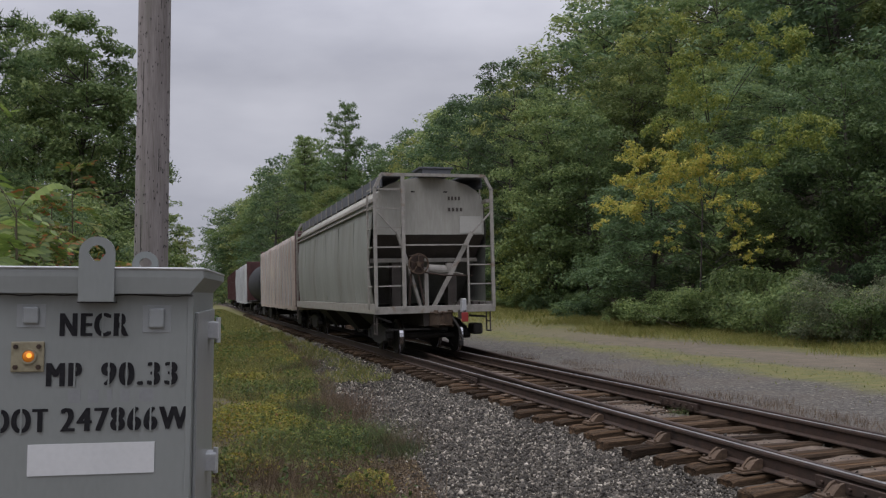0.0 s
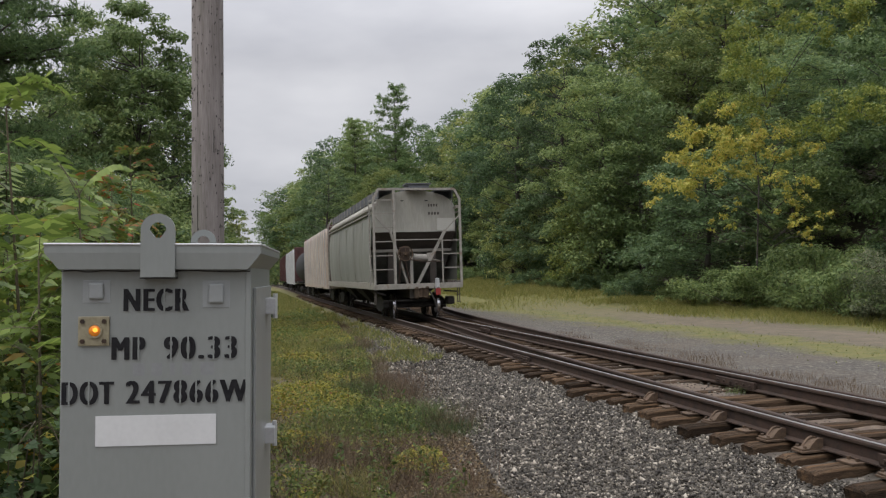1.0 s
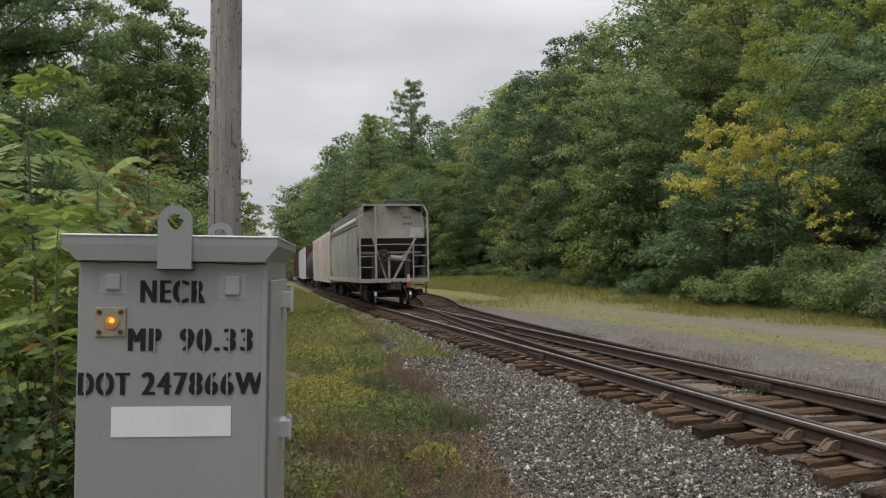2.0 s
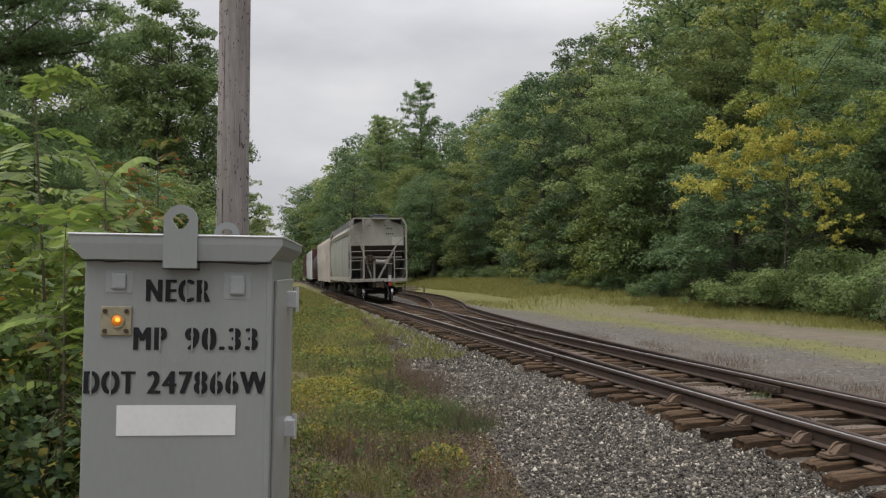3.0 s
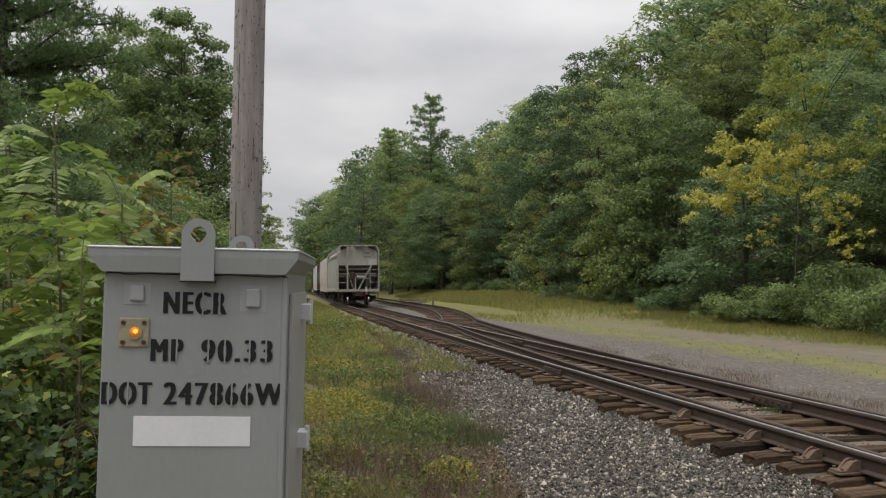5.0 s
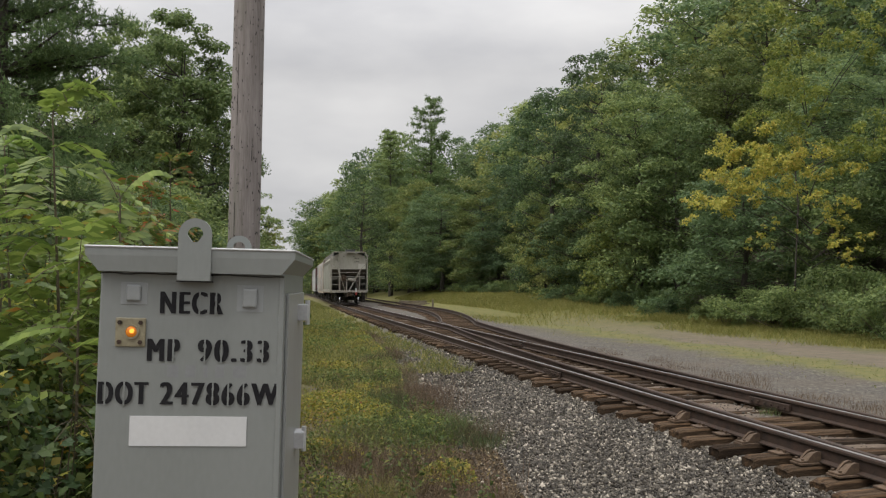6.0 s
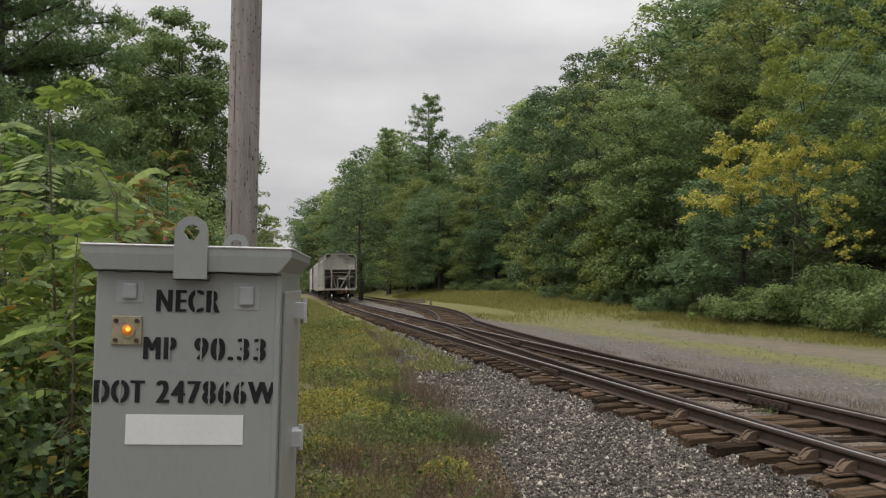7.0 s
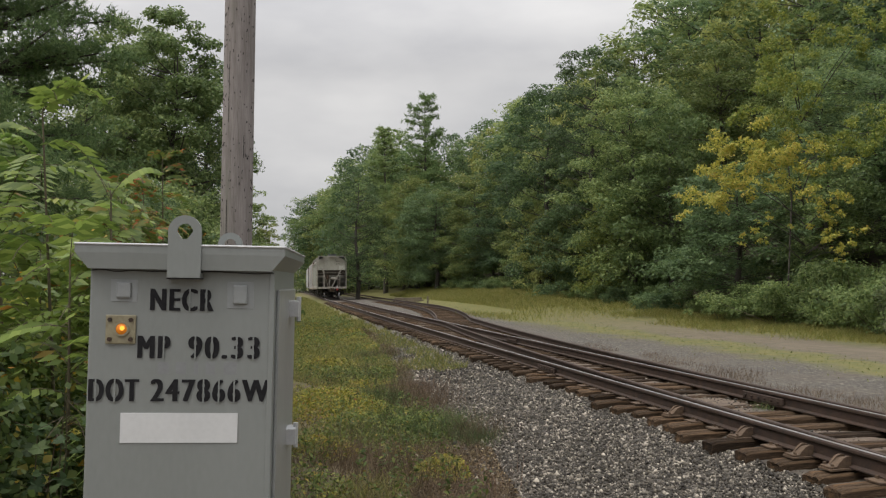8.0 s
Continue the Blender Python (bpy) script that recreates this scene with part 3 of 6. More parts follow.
def build_ties():
    rng = random.Random(5)
    normal = [tie_mesh(rng, 2.5) for _ in range(6)]
    longer = {k: [tie_mesh(rng, 2.5 + k) for _ in range(2)] for k in (0.6, 1.2, 1.9)}
    plate, brace = plate_mesh(), brace_mesh()
    for k in range(150):
        y = 0.5 + k * 0.51 + rng.uniform(-0.045, 0.045)
        x = 5.36 + rail_drift(y) + rng.uniform(-0.10, 0.09)
        div = siding(y)
        extra = 0
        pool = normal
        if 0.25 < div < 2.3:
            extra = 0.6 if div < 0.9 else 1.2 if div < 1.5 else 1.9
            pool = longer[extra]
        o = part("tie", rng.choice(pool), None, track)
        o.matrix_basis = pose(x + extra / 2, y, 0.016 + rng.uniform(-0.014, 0.004), 0, rng.uniform(-0.4, 0.4), rng.uniform(-1.6, 1.6))
        if y < 34:
            for side, rx in ((1, 4.60), (-1, 6.105)):
                use = brace if any(abs(y - q) < 0.26 for q in BRACED) else plate
                q = part("rail_brace" if use is brace else "tie_plate", use, None, track)
                q.matrix_basis = pose(rx + (0.115 if side < 0 and y > 5 else 0), y, 0.017, 0, 0, (0 if side > 0 else 180) + rng.uniform(-2, 2))
        if div >= 2.3 and y < 85:
            o = part("tie", rng.choice(normal), None, turnout)
            o.matrix_basis = pose(x + div, y, rng.uniform(-0.012, 0.006), 0, 0, rng.uniform(-1.2, 1.2))


build_ties()


def joint_bars():
    for x, y in ((6.05, 9.7), (4.55, 14.2), (6.05, 21.5), (4.545, 4.9)):
        s = Shape()
        s.box(x - 0.02, x + 0.012, y - 0.46, y + 0.46, 0.055, 0.145, 0.006)
        for k in range(6):
            s.rod((x - 0.045, y - 0.375 + 0.15 * k, 0.1), (x - 0.01, y - 0.375 + 0.15 * k, 0.1), 0.016, n=6)
        part("joint_bar", s, M_RUST, track, "bolted rail joint bar")


joint_bars()


# ---- signal case ----
def letters(name, text, width, height, parent, u, z, y, mat, label=""):
    """Flat lettering on the front, its left foot at (u, z)."""
    cu = bpy.data.curves.new(name, "FONT")
    cu.body, cu.size, cu.offset, cu.extrude, cu.space_character = text, 1.0, 0.0, 0.0, 1.22
    tmp = new("lettering", cu)
    dg = bpy.context.evaluated_depsgraph_get()
    dg.update()
    me = bpy.data.meshes.new_from_object(tmp.evaluated_get(dg))
    bpy.data.objects.remove(tmp)
    co = np.empty(len(me.vertices) * 3, dtype=np.float32)
    me.vertices.foreach_get("co", co)
    co = co.reshape(-1, 3)
    lo, hi = co.min(0), co.max(0)
    flat = np.zeros_like(co)
    flat[:, 0] = (co[:, 0] - lo[0]) / (hi[0] - lo[0]) * width + u
    flat[:, 2] = (co[:, 1] - lo[1]) / (hi[1] - lo[1]) * height + z
    flat[:, 1] = y
    me.vertices.foreach_set("co", flat.ravel())
    me.update()
    # three coats a little apart make the strokes as heavy as the stencil's
    bm = bmesh.new()
    bm.from_mesh(me)
    for dx, dy in ((-0.0046, -0.0003), (0.0046, -0.0006)):
        coat = bpy.data.meshes.new("coat")
        q = flat.copy()
        q[:, 0] += dx
        q[:, 1] += dy
        coat.from_pydata([tuple(map(float, p)) for p in q], [], [tuple(f.vertices) for f in me.polygons])
        bm.from_mesh(coat)
        bpy.data.meshes.remove(coat)
    spans = sorted((min(flat[k, 0] for k in f.vertices), max(flat[k, 0] for k in f.vertices)) for f in me.polygons)
    bm.to_mesh(me)
    bm.free()
    me.update()
    # the bridges of the stencil break the round letters
    glyphs = []
    for lo_x, hi_x in spans:
        if glyphs and lo_x <= glyphs[-1][1] + 0.0008:
            glyphs[-1][1] = max(glyphs[-1][1], hi_x)
        else:
            glyphs.append([lo_x, hi_x])
    if len(glyphs) == len(text):
        for ch, (lo_x, hi_x) in zip(text, glyphs):
            share = 0.5 if ch in "CO0689" else 0.45 if ch in "DPR3" else 0
            if share:
                c = lo_x + (hi_x - lo_x) * share
                g = Shape()
                g.box(c - 0.0026, c + 0.0026, y - 0.0024, y - 0.0012, z - 0.003, z + height + 0.003)
                part("stencil_gap", g, M_CASE, parent)
    me.materials.clear()
    me.materials.append(mat)
    return part(name, me, mat, parent, label)


def signal_case():
    case = thing("signal_case", pose(-0.754, 2.584, 0.0, 0, 1.6, -6.2), "grey-painted steel railway signal case with black stencilled lettering", "signal case")
    X, D, T = 0.307, 0.86, 1.775
    front = Shape()
    front.box(-X, X, 0, D, -0.35, T, 0.006)
    body = part("body", front, M_CASE, case)
    corner = Shape()
    corner.box(X - 0.014, X + 0.004, -0.004, 0.03, -0.3, 1.742, 0.002)
    part("corner_angle", corner, M_CASE, case)
    s = Shape()
    lo, hi = (-X + 0.004, X - 0.004, -0.040, D - 0.012, 1.744), (-X - 0.04, X + 0.04, -0.045, D + 0.05, 1.825)
    mid = (hi[0], hi[1], hi[2], hi[3], 1.798)
    levels = [[(q[0], q[2], q[4]), (q[1], q[2], q[4]), (q[1], q[3], q[4]), (q[0], q[3], q[4])] for q in (lo, mid, hi)]
    faces = [(3, 2, 1, 0), (8, 9, 10, 11)]
    for k in (0, 4):
        faces += [(k + i, k + (i + 1) % 4, k + 4 + (i + 1) % 4, k + 4 + i) for i in range(4)]
    s.add([p for level in levels for p in level], faces)
    roof = part("roof", s, M_CASE, case, "flared sheet-steel roof")
    lip = Shape()
    lip.rod((hi[0], hi[2], 1.827), (hi[1], hi[2], 1.827), 0.004).rod((hi[1], hi[2], 1.827), (hi[1], hi[3], 1.827), 0.004).rod((hi[0], hi[2], 1.827), (hi[0], hi[3], 1.827), 0.004)
    part("roof_edge", lip, M_GALV, roof)
    seam = Shape()
    rng = random.Random(2)
    px, pz = -X, 1.738
    for k in range(1, 25):
        qx, qz = -X + 2 * X * k / 24, 1.738 + rng.uniform(-0.0025, 0.0025)
        seam.bar((px, -0.003, pz), (qx, -0.003, qz), 0.006, 0.003)
        px, pz = qx, qz
    part("seam", seam, M_SHADE, case, "dark uneven seam under the roof")
    for name, y, z0 in (("lifting_lug", -0.052, 1.718), ("lifting_lug", D + 0.055, 1.76)):
        w, zc, hole, n = 0.055, 1.874, 0.027, 16
        lug = Shape()
        outer = [(-w, z0), (w, z0)] + [(w * math.cos(math.pi * k / n), zc + w * math.sin(math.pi * k / n)) for k in range(n + 1)]
        th = 0.012
        m = len(outer)
        inner = []
        for px, pz in outer:
            a = math.atan2(pz - zc, px)
            inner.append((hole * math.cos(a), zc + hole * math.sin(a)))
        v = [(px, yy, pz) for yy in (0, th) for px, pz in outer] + [(px, yy, pz) for yy in (0, th) for px, pz in inner]
        f = []
        for i in range(m):
            j = (i + 1) % m
            f += [(i, j, 2 * m + j, 2 * m + i), (m + i, 3 * m + i, 3 * m + j, m + j), (i, m + i, m + j, j), (2 * m + i, 2 * m + j, 3 * m + j, 3 * m + i)]
        lug.add(v, f)
        o = part(name, lug, M_CASE, case, "round-headed lifting lug with a hole")
        o.location = (0.012, y, 0)
        if y < 0:
            back = Shape()
            back.box(-w, w, th - 0.001, 0.05, z0, 1.735)
            b = part("lug_backing", back, M_CASE, o)
            line = Shape()
            line.box(-w - 0.002, w + 0.002, 0.004, 0.05, z0 - 0.005, z0 - 0.001)
            part("lug_seam", line, M_SHADE, o)
    for u0, u1, z0, z1 in ((-0.238, -0.150, 1.633, 1.708), (0.150, 0.240, 1.615, 1.706)):
        pad = Shape()
        pad.box(u0, u1, -0.0018, 0.001, z0, z1, 0.0008)
        du, dz = (u1 - u0) * 0.22, (z1 - z0) * 0.16
        pad.box(u0 + du, u1 - du, -0.013, 0.0, z0 + dz, z1 - dz * 0.7, 0.006)
        part("cover_plate", pad, M_COVER, case, "small raised cover in lighter grey paint")
    s = Shape()
    s.box(-0.250, -0.150, -0.008, 0.0, 1.490, 1.588, 0.003)
    plate = part("lamp_plate", s, M_PLATE, case, "weathered brass indicator plate")
    for u in (-0.235, -0.166):
        for z in (1.506, 1.572):
            b = Shape()
            b.rod((u, -0.014, z), (u, -0.006, z), 0.008, n=6)
            part("bolt", b, M_RUST, plate)
    rim = Shape()
    rim.ring((-0.196, -0.010, 1.541), (0, 1, 0), 0.025, 0.019, 0.008)
    part("lamp_rim", rim, M_PLATE, plate)
    lens = Shape()
    for k in range(5):
        a0, a1 = k * math.pi / 10, (k + 1) * math.pi / 10
        lens.rod((-0.196, -0.008 - 0.010 * math.sin(a0), 1.541), (-0.196, -0.008 - 0.010 * math.sin(a1), 1.541), 0.020 * math.cos(a0), max(0.0005, 0.020 * math.cos(a1)), n=20)
    lamp = part("indicator_lens", lens, M_AMBER, plate, "lit amber indicator lens")
    hot = Shape()
    hot.rod((-0.192, -0.0195, 1.544), (-0.192, -0.0185, 1.544), 0.008, n=12)
    part("filament_spot", hot, M_AMBER_HOT, plate, "bright filament behind the lens")
    word = "black stencilled lettering"
    letters("lettering", "NECR", 0.204, 0.076, case, -0.102, 1.604, -0.003, M_BLACK, word)
    letters("lettering", "MP", 0.100, 0.075, case, -0.139, 1.443, -0.003, M_BLACK, word)
    letters("lettering", "90.33", 0.232, 0.075, case, 0.029, 1.443, -0.003, M_BLACK, word)
    letters("lettering", "DOT", 0.158, 0.076, case, -0.296, 1.296, -0.003, M_BLACK, word)
    letters("lettering", "247866W", 0.392, 0.076, case, -0.092, 1.296, -0.003, M_BLACK, word)
    for u, w in ((-0.075, 0.05), (-0.015, 0.045), (0.045, 0.02), (0.085, 0.04), (0.145, 0.06)):
        g = Shape()
        g.box(u, u + w * 0.75, -0.0006, 0.0, 1.388, 1.43)
        part("faded_mark", g, M_GHOST, case, "faded grey painted-over mark")
    s = Shape()
    s.box(-0.192, 0.197, -0.003, 0.0, 1.157, 1.257)
    part("label_plate", s, M_LABEL, case, "blank white label")
    door = Shape()
    door.box(X, X + 0.012, 0.10, D - 0.06, 0.1, 1.68, 0.004)
    d = part("door", door, M_CASE_DOOR, case, "side door in worn grey paint")
    for z in (1.60, 1.085, 0.45):
        h = Shape()
        h.box(X + 0.003, X + 0.050, 0.50, 0.60, z - 0.033, z + 0.033, 0.004)
        h.rod((X + 0.046, 0.55, z - 0.05), (X + 0.046, 0.55, z + 0.05), 0.010)
        part("hinge", h, M_GALV, d, "galvanised hinge")
    h = Shape()
    h.box(-X - 0.022, -X + 0.002, 0.10, 0.17, 1.525, 1.605, 0.004)
    h.rod((-X - 0.018, 0.135, 1.52), (-X - 0.018, 0.135, 1.61), 0.008)
    part("hinge", h, M_GALV, case, "galvanised hinge")
    return case


signal_case()


# ---- utility pole ----
def utility_pole():
    pole = thing("utility_pole", pose(-0.692, 5.6, -0.4), "weathered grey wooden utility pole full of nail holes", "utility pole")
    s = Shape()
    n, rings = 20, 60
    for k in range(rings + 1):
        z = 11.0 * k / rings
        r = 0.118 - 0.0030 * z
        for i in range(n):
            a = 2 * math.pi * i / n
            q = r * (1 + 0.022 * noise.noise(Vector((math.cos(a) * 2, math.sin(a) * 2, z * 0.6))))
            s.v.append((0.0185 * z + q * math.cos(a), q * math.sin(a), z))
    for k in range(rings):
        s.f += [(k * n + i, k * n + (i + 1) % n, (k + 1) * n + (i + 1) % n, (k + 1) * n + i) for i in range(n)]
    s.f += [tuple(range(rings * n, rings * n + n))]
    o = part("shaft", s, M_POLE, pole)
    o.data.shade_smooth()
    rng = random.Random(4)
    holes = Shape()
    for _ in range(260):
        z, a = rng.uniform(1.9, 4.9), rng.uniform(math.pi * 1.08, math.pi * 1.92)
        r = 0.119 - 0.0030 * z
        c = Vector((0.0185 * z + r * math.cos(a), r * math.sin(a), z))
        d = Vector((math.cos(a), math.sin(a), 0))
        h = rng.uniform(0.003, 0.011)
        holes.rod(c - d * 0.004, c + d * 0.0025, rng.uniform(0.002, 0.0035), n=5)
        holes.bar(c - d * 0.001 - Vector((0, 0, h)), c - d * 0.001 + Vector((0, 0, h)), 0.003, 0.006)
    tagged(part("nail", holes, M_DARK, pole, "dark nail and staple holes"), kind="stuff")
    crack = Shape()
    for a0 in (1.3, 1.62):
        a, z = math.pi * a0, 1.8
        while z < 5.2:
            r = 0.1185 - 0.0030 * z
            c = Vector((0.0185 * z + r * math.cos(a), r * math.sin(a), z))
            step = rng.uniform(0.08, 0.3)
            if rng.random() < 0.3:
                crack.bar(c, c + Vector((0.0185 * step, 0, step)), rng.uniform(0.0015, 0.003), 0.004)
            z += step
            a += rng.uniform(-0.02, 0.02)
    tagged(part("crack", crack, M_DARK, pole, "long drying cracks"), kind="stuff")
    return pole


utility_pole()


# ---- train ----
def wheelset(parent, y, wheels):
    ax = new("wheelset")
    ax.parent = parent
    ax.matrix_basis = pose(0, y, 0.42)
    s = Shape()
    s.rod((-0.72, 0, 0), (0.72, 0, 0), 0.075, n=12)
    part("axle", s, M_DARK, ax)
    for side in (-1, 1):
        w = Shape()
        w.ring((side * 0.755, 0, 0), (1, 0, 0), 0.42, 0.36, 0.13, 28)
        w.ring((side * 0.70, 0, 0), (1, 0, 0), 0.445, 0.30, 0.03, 28)
        w.rod((side * 0.70, 0, 0), (side * 0.80, 0, 0), 0.36, 0.34, n=28)
        w.rod((side * 0.80, 0, 0), (side * 0.84, 0, 0), 0.14, 0.12, n=14)
        o = part("wheel", w, M_DARK, ax)
        t = Shape()
        t.ring((side * 0.765, 0, 0), (1, 0, 0), 0.4225, 0.40, 0.10, 28)
        part("tread", t, M_CHROME, ax, "bright worn steel tread")
    wheels.append((ax, y))
    return ax


def bogie(parent, y, wheels):
    b = Shape()
    for x in (-1.0, 1.0):
        b.prism([(x - 0.07, y - 1.15, 0.40), (x - 0.07, y - 0.85, 0.62), (x - 0.07, y - 0.35, 0.72), (x - 0.07, y + 0.35, 0.72), (x - 0.07, y + 0.85, 0.62), (x - 0.07, y + 1.15, 0.40), (x - 0.07, y + 0.75, 0.34), (x - 0.07, y + 0.35, 0.22), (x - 0.07, y - 0.35, 0.22), (x - 0.07, y - 0.75, 0.34)], (0.14, 0, 0))
        for d in (-0.16, 0.0, 0.16):
            b.rod((x, y + d, 0.25), (x, y + d, 0.5), 0.07, n=8)
        for d in (-0.89, 0.89):
            b.box(x - 0.11, x + 0.11, y + d - 0.13, y + d + 0.13, 0.32, 0.56, 0.02)
    b.box(-1.05, 1.05, y - 0.2, y + 0.2, 0.42, 0.72, 0.03)
    for d in (-0.42, 0.42):
        b.box(-0.9, 0.9, y + d - 0.05, y + d + 0.05, 0.34, 0.46)
    part("truck_frame", b, M_DARK, parent, "grimy cast side frames and bolster")
    for d in (-0.89, 0.89):
        wheelset(parent, y + d, wheels)


def coupler(parent, y, out):
    s = Shape()
    s.box(-0.16, 0.16, y - 0.05 * out, y + out * 0.35, 0.70, 1.0, 0.03)
    s.box(-0.09, 0.09, y + out * 0.3, y + out * 0.62, 0.74, 0.96, 0.02)
    s.box(-0.20, 0.14, y + out * 0.5, y + out * 0.78, 0.72, 1.02, 0.05)
    s.box(-0.22, -0.08, y + out * 0.7, y + out * 0.92, 0.74, 1.0, 0.03)
    s.rod((0.02, y + out * 0.46, 0.86), (0.02, y + out * 0.80, 0.86), 0.19, 0.15, n=12)
    part("coupler", s, M_RUSTY, parent, "rusty knuckle coupler")


def hopper_car(wheels):
    car = thing("hopper_car", pose(5.35, 18.9, 0.2), "pale grey covered hopper wagon, lower end coloured dark for shade and dirt", "railway wagon", "train wagons")
    L, H = 14.6, 1.42
    top = []
    for k in range(13):
        a = math.pi * k / 12
        top.append((math.cos(a) * H, 3.70 + 0.64 * max(0.0, math.sin(a)) ** 0.92))
    # the body tapers to its hoppers under the slope sheets at both ends
    s = Shape()
    n = len(top)
    for y in (0.42, L - 0.42):
        s.v += [(x, y, z) for x, z in top]
        s.v += [(-H, y, 2.92), (H, y, 2.92)]
    m = n + 2
    for i in range(n - 1):
        s.f.append((i, i + 1, m + i + 1, m + i))
    s.f += [tuple(range(n)) + (n, n + 1), tuple(m + i for i in range(n - 1, -1, -1)) + (m + n + 1, m + n)]
    body = part("body", s, M_HOPPER_LIT, car, "pale grey body with a rounded roof")
    for e in body.data.polygons:
        e.use_smooth = len(e.vertices) == 4
    side = Shape()
    for x in (-H, H):
        o = math.copysign(1, x)
        rows = [(0, 3.72), (0.06, 3.1), (0.09, 2.5), (0.08, 1.9), (0.02, 1.25)]
        y0 = [0.42, 0.42, 0.58, 0.62, 0.46]
        for k, (d, z) in enumerate(rows):
            for j in range(25):
                t = j / 24
                side.v.append((x + o * d, y0[k] + (L - 2 * y0[k]) * t, z))
        base = 0 if x < 0 else 125
        for k in range(4):
            for j in range(24):
                a = base + k * 25 + j
                side.f.append((a, a + 1, a + 26, a + 25))
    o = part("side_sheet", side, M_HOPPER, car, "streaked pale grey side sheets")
    o.data.shade_smooth()
    for y in [2.6 + 2.35 * k for k in range(5)]:
        for x in (-1, 1):
            r = Shape()
            r.bar((x * (H + 0.058), y, 3.4), (x * (H + 0.086), y, 2.5), 0.012, 0.02)
            r.bar((x * (H + 0.086), y, 2.5), (x * (H + 0.030), y, 1.3), 0.012, 0.02)
            part("side_seam", r, M_HOPPER, car)
    for a, b in ((0.42, 2.7), (L - 0.42, L - 2.7)):
        # the upper slope sheet has the overhang's shade in its colour
        mid = a + (b - a) * 0.33
        for (ya, za), (yb, zb), mat, words in (((a, 2.92), (mid, 2.34), M_SHADE_GRIME, "sloping end sheet coloured dark for shade and dirt"), ((mid, 2.34), (b, 1.15), M_HOPPER, "stained grey lower slope sheet")):
            slope = Shape()
            slope.prism([(-H, ya, za), (H, ya, za), (H * 0.99, yb, zb), (-H * 0.99, yb, zb)], (0, 0.03 if a < 3 else -0.03, -0.02))
            part("slope_sheet", slope, mat, car, words)
    hop = Shape()
    for y in (3.4, 7.3, 11.2):
        hop.add([(-1.3, y - 1.3, 1.2), (1.3, y - 1.3, 1.2), (1.3, y + 1.3, 1.2), (-1.3, y + 1.3, 1.2), (-0.5, y - 0.4, 0.35), (0.5, y - 0.4, 0.35), (0.5, y + 0.4, 0.35), (-0.5, y + 0.4, 0.35)], [(0, 1, 5, 4), (1, 2, 6, 5), (2, 3, 7, 6), (3, 0, 4, 7), (4, 5, 6, 7), (3, 2, 1, 0)])
    part("hopper_chute", hop, M_DARK, car, "dark discharge chutes")
    chord = Shape()
    for x in (-1, 1):
        chord.box(x * 1.43 - 0.05, x * 1.43 + 0.05, 0.1, L - 0.1, 3.70, 3.79, 0.01)
        chord.box(x * 1.47 - 0.03, x * 1.47 + 0.03, 0.1, L - 0.1, 3.56, 3.60, 0.008)
    part("top_chord", chord, M_RAILING, car)
    sill = Shape()
    for x in (-1, 1):
        sill.box(x * 1.49 - 0.03, x * 1.49 + 0.03, 0.0, L, 1.0, 1.24, 0.01)
    for y in (0.0, L - 0.06):
        sill.box(-1.52, 1.52, y - 0.01, y + 0.05, 0.99, 1.17, 0.01)
    part("side_sill", sill, M_RAILING, car, "light grey sill along the deck")
    deck = Shape()
    for y0, y1 in ((0.06, 2.4), (L - 2.4, L - 0.06)):
        deck.box(-1.46, 1.46, y0, y1, 1.06, 1.12)
    deck.box(-0.3, 0.3, 0.1, L - 0.1, 0.68, 1.05)
    # deck and inner posts take the same painted-in shade
    part("end_deck", deck, M_SHADE_GRIME, car)
    band = Shape()
    band.box(-1.40, 1.40, 0.95, 1.02, 2.26, 2.36)
    part("cross_beam", band, M_RAILING, car)
    for x in (-0.735, 0.735):
        inner = Shape()
        inner.box(x - 0.115, x + 0.115, 1.0, 1.3, 1.12, 2.3)
        part("inner_post", inner, M_SHADE_GRIME, car)
    patch = Shape()
    patch.box(0.78, 1.36, 0.405, 0.416, 2.96, 3.38)
    part("paint_patch", patch, M_HOPPER_PANEL, car, "paler repainted square")
    for x in (-0.42, 0.42):
        v = Shape()
        v.box(x - 0.05, x + 0.05, 0.40, 0.44, 3.97, 4.00, 0.008)
        part("vent", v, M_DARK, car)
    for k in range(4):
        for x, w, z in ((0.48 + k * 0.09, 0.05, 3.78), (0.48 + k * 0.105, 0.06, 3.50)):
            b = Shape()
            b.box(x, x + w, 0.405, 0.415, z, z + 0.09)
            part("marking", b, M_SHADE_GRIME, car, "small dark stencilled marking")
    # end frame and ladders
    def frame_rod(name, a, b, w=0.05, mat=M_RAILING, label=""):
        s = Shape()
        s.bar(a, b, w, w)
        return part(name, s, mat, car, label)

    for y in (0.0, L):
        for x in (-1, 1):
            frame_rod("corner_post", (x * 1.48, y, 1.1), (x * 1.48, y, 4.02), 0.075)
            frame_rod("corner_post", (x * 1.48, y, 4.0), (x * 1.30, y, 4.34), 0.075)
        frame_rod("top_bar", (-1.31, y, 4.34), (1.31, y, 4.34), 0.075)
        frame_rod("ladder_post", (-0.79, y, 1.1), (-0.79, y, 4.32), 0.085)
        for k in range(6):
            z = 1.66 + 0.465 * k
            frame_rod("rung", (-1.46, y, z), (-0.80, y, z), 0.032)
        frame_rod("ladder_post", (0.84, y, 1.1), (0.84, y, 2.62), 0.045)
        for z in (1.68, 2.15, 2.60):
            frame_rod("rung", (0.84, y, z), (1.46, y, z), 0.032)
        frame_rod("grab_rail", (-0.79, y, 2.64), (0.86, y, 2.64), 0.036)
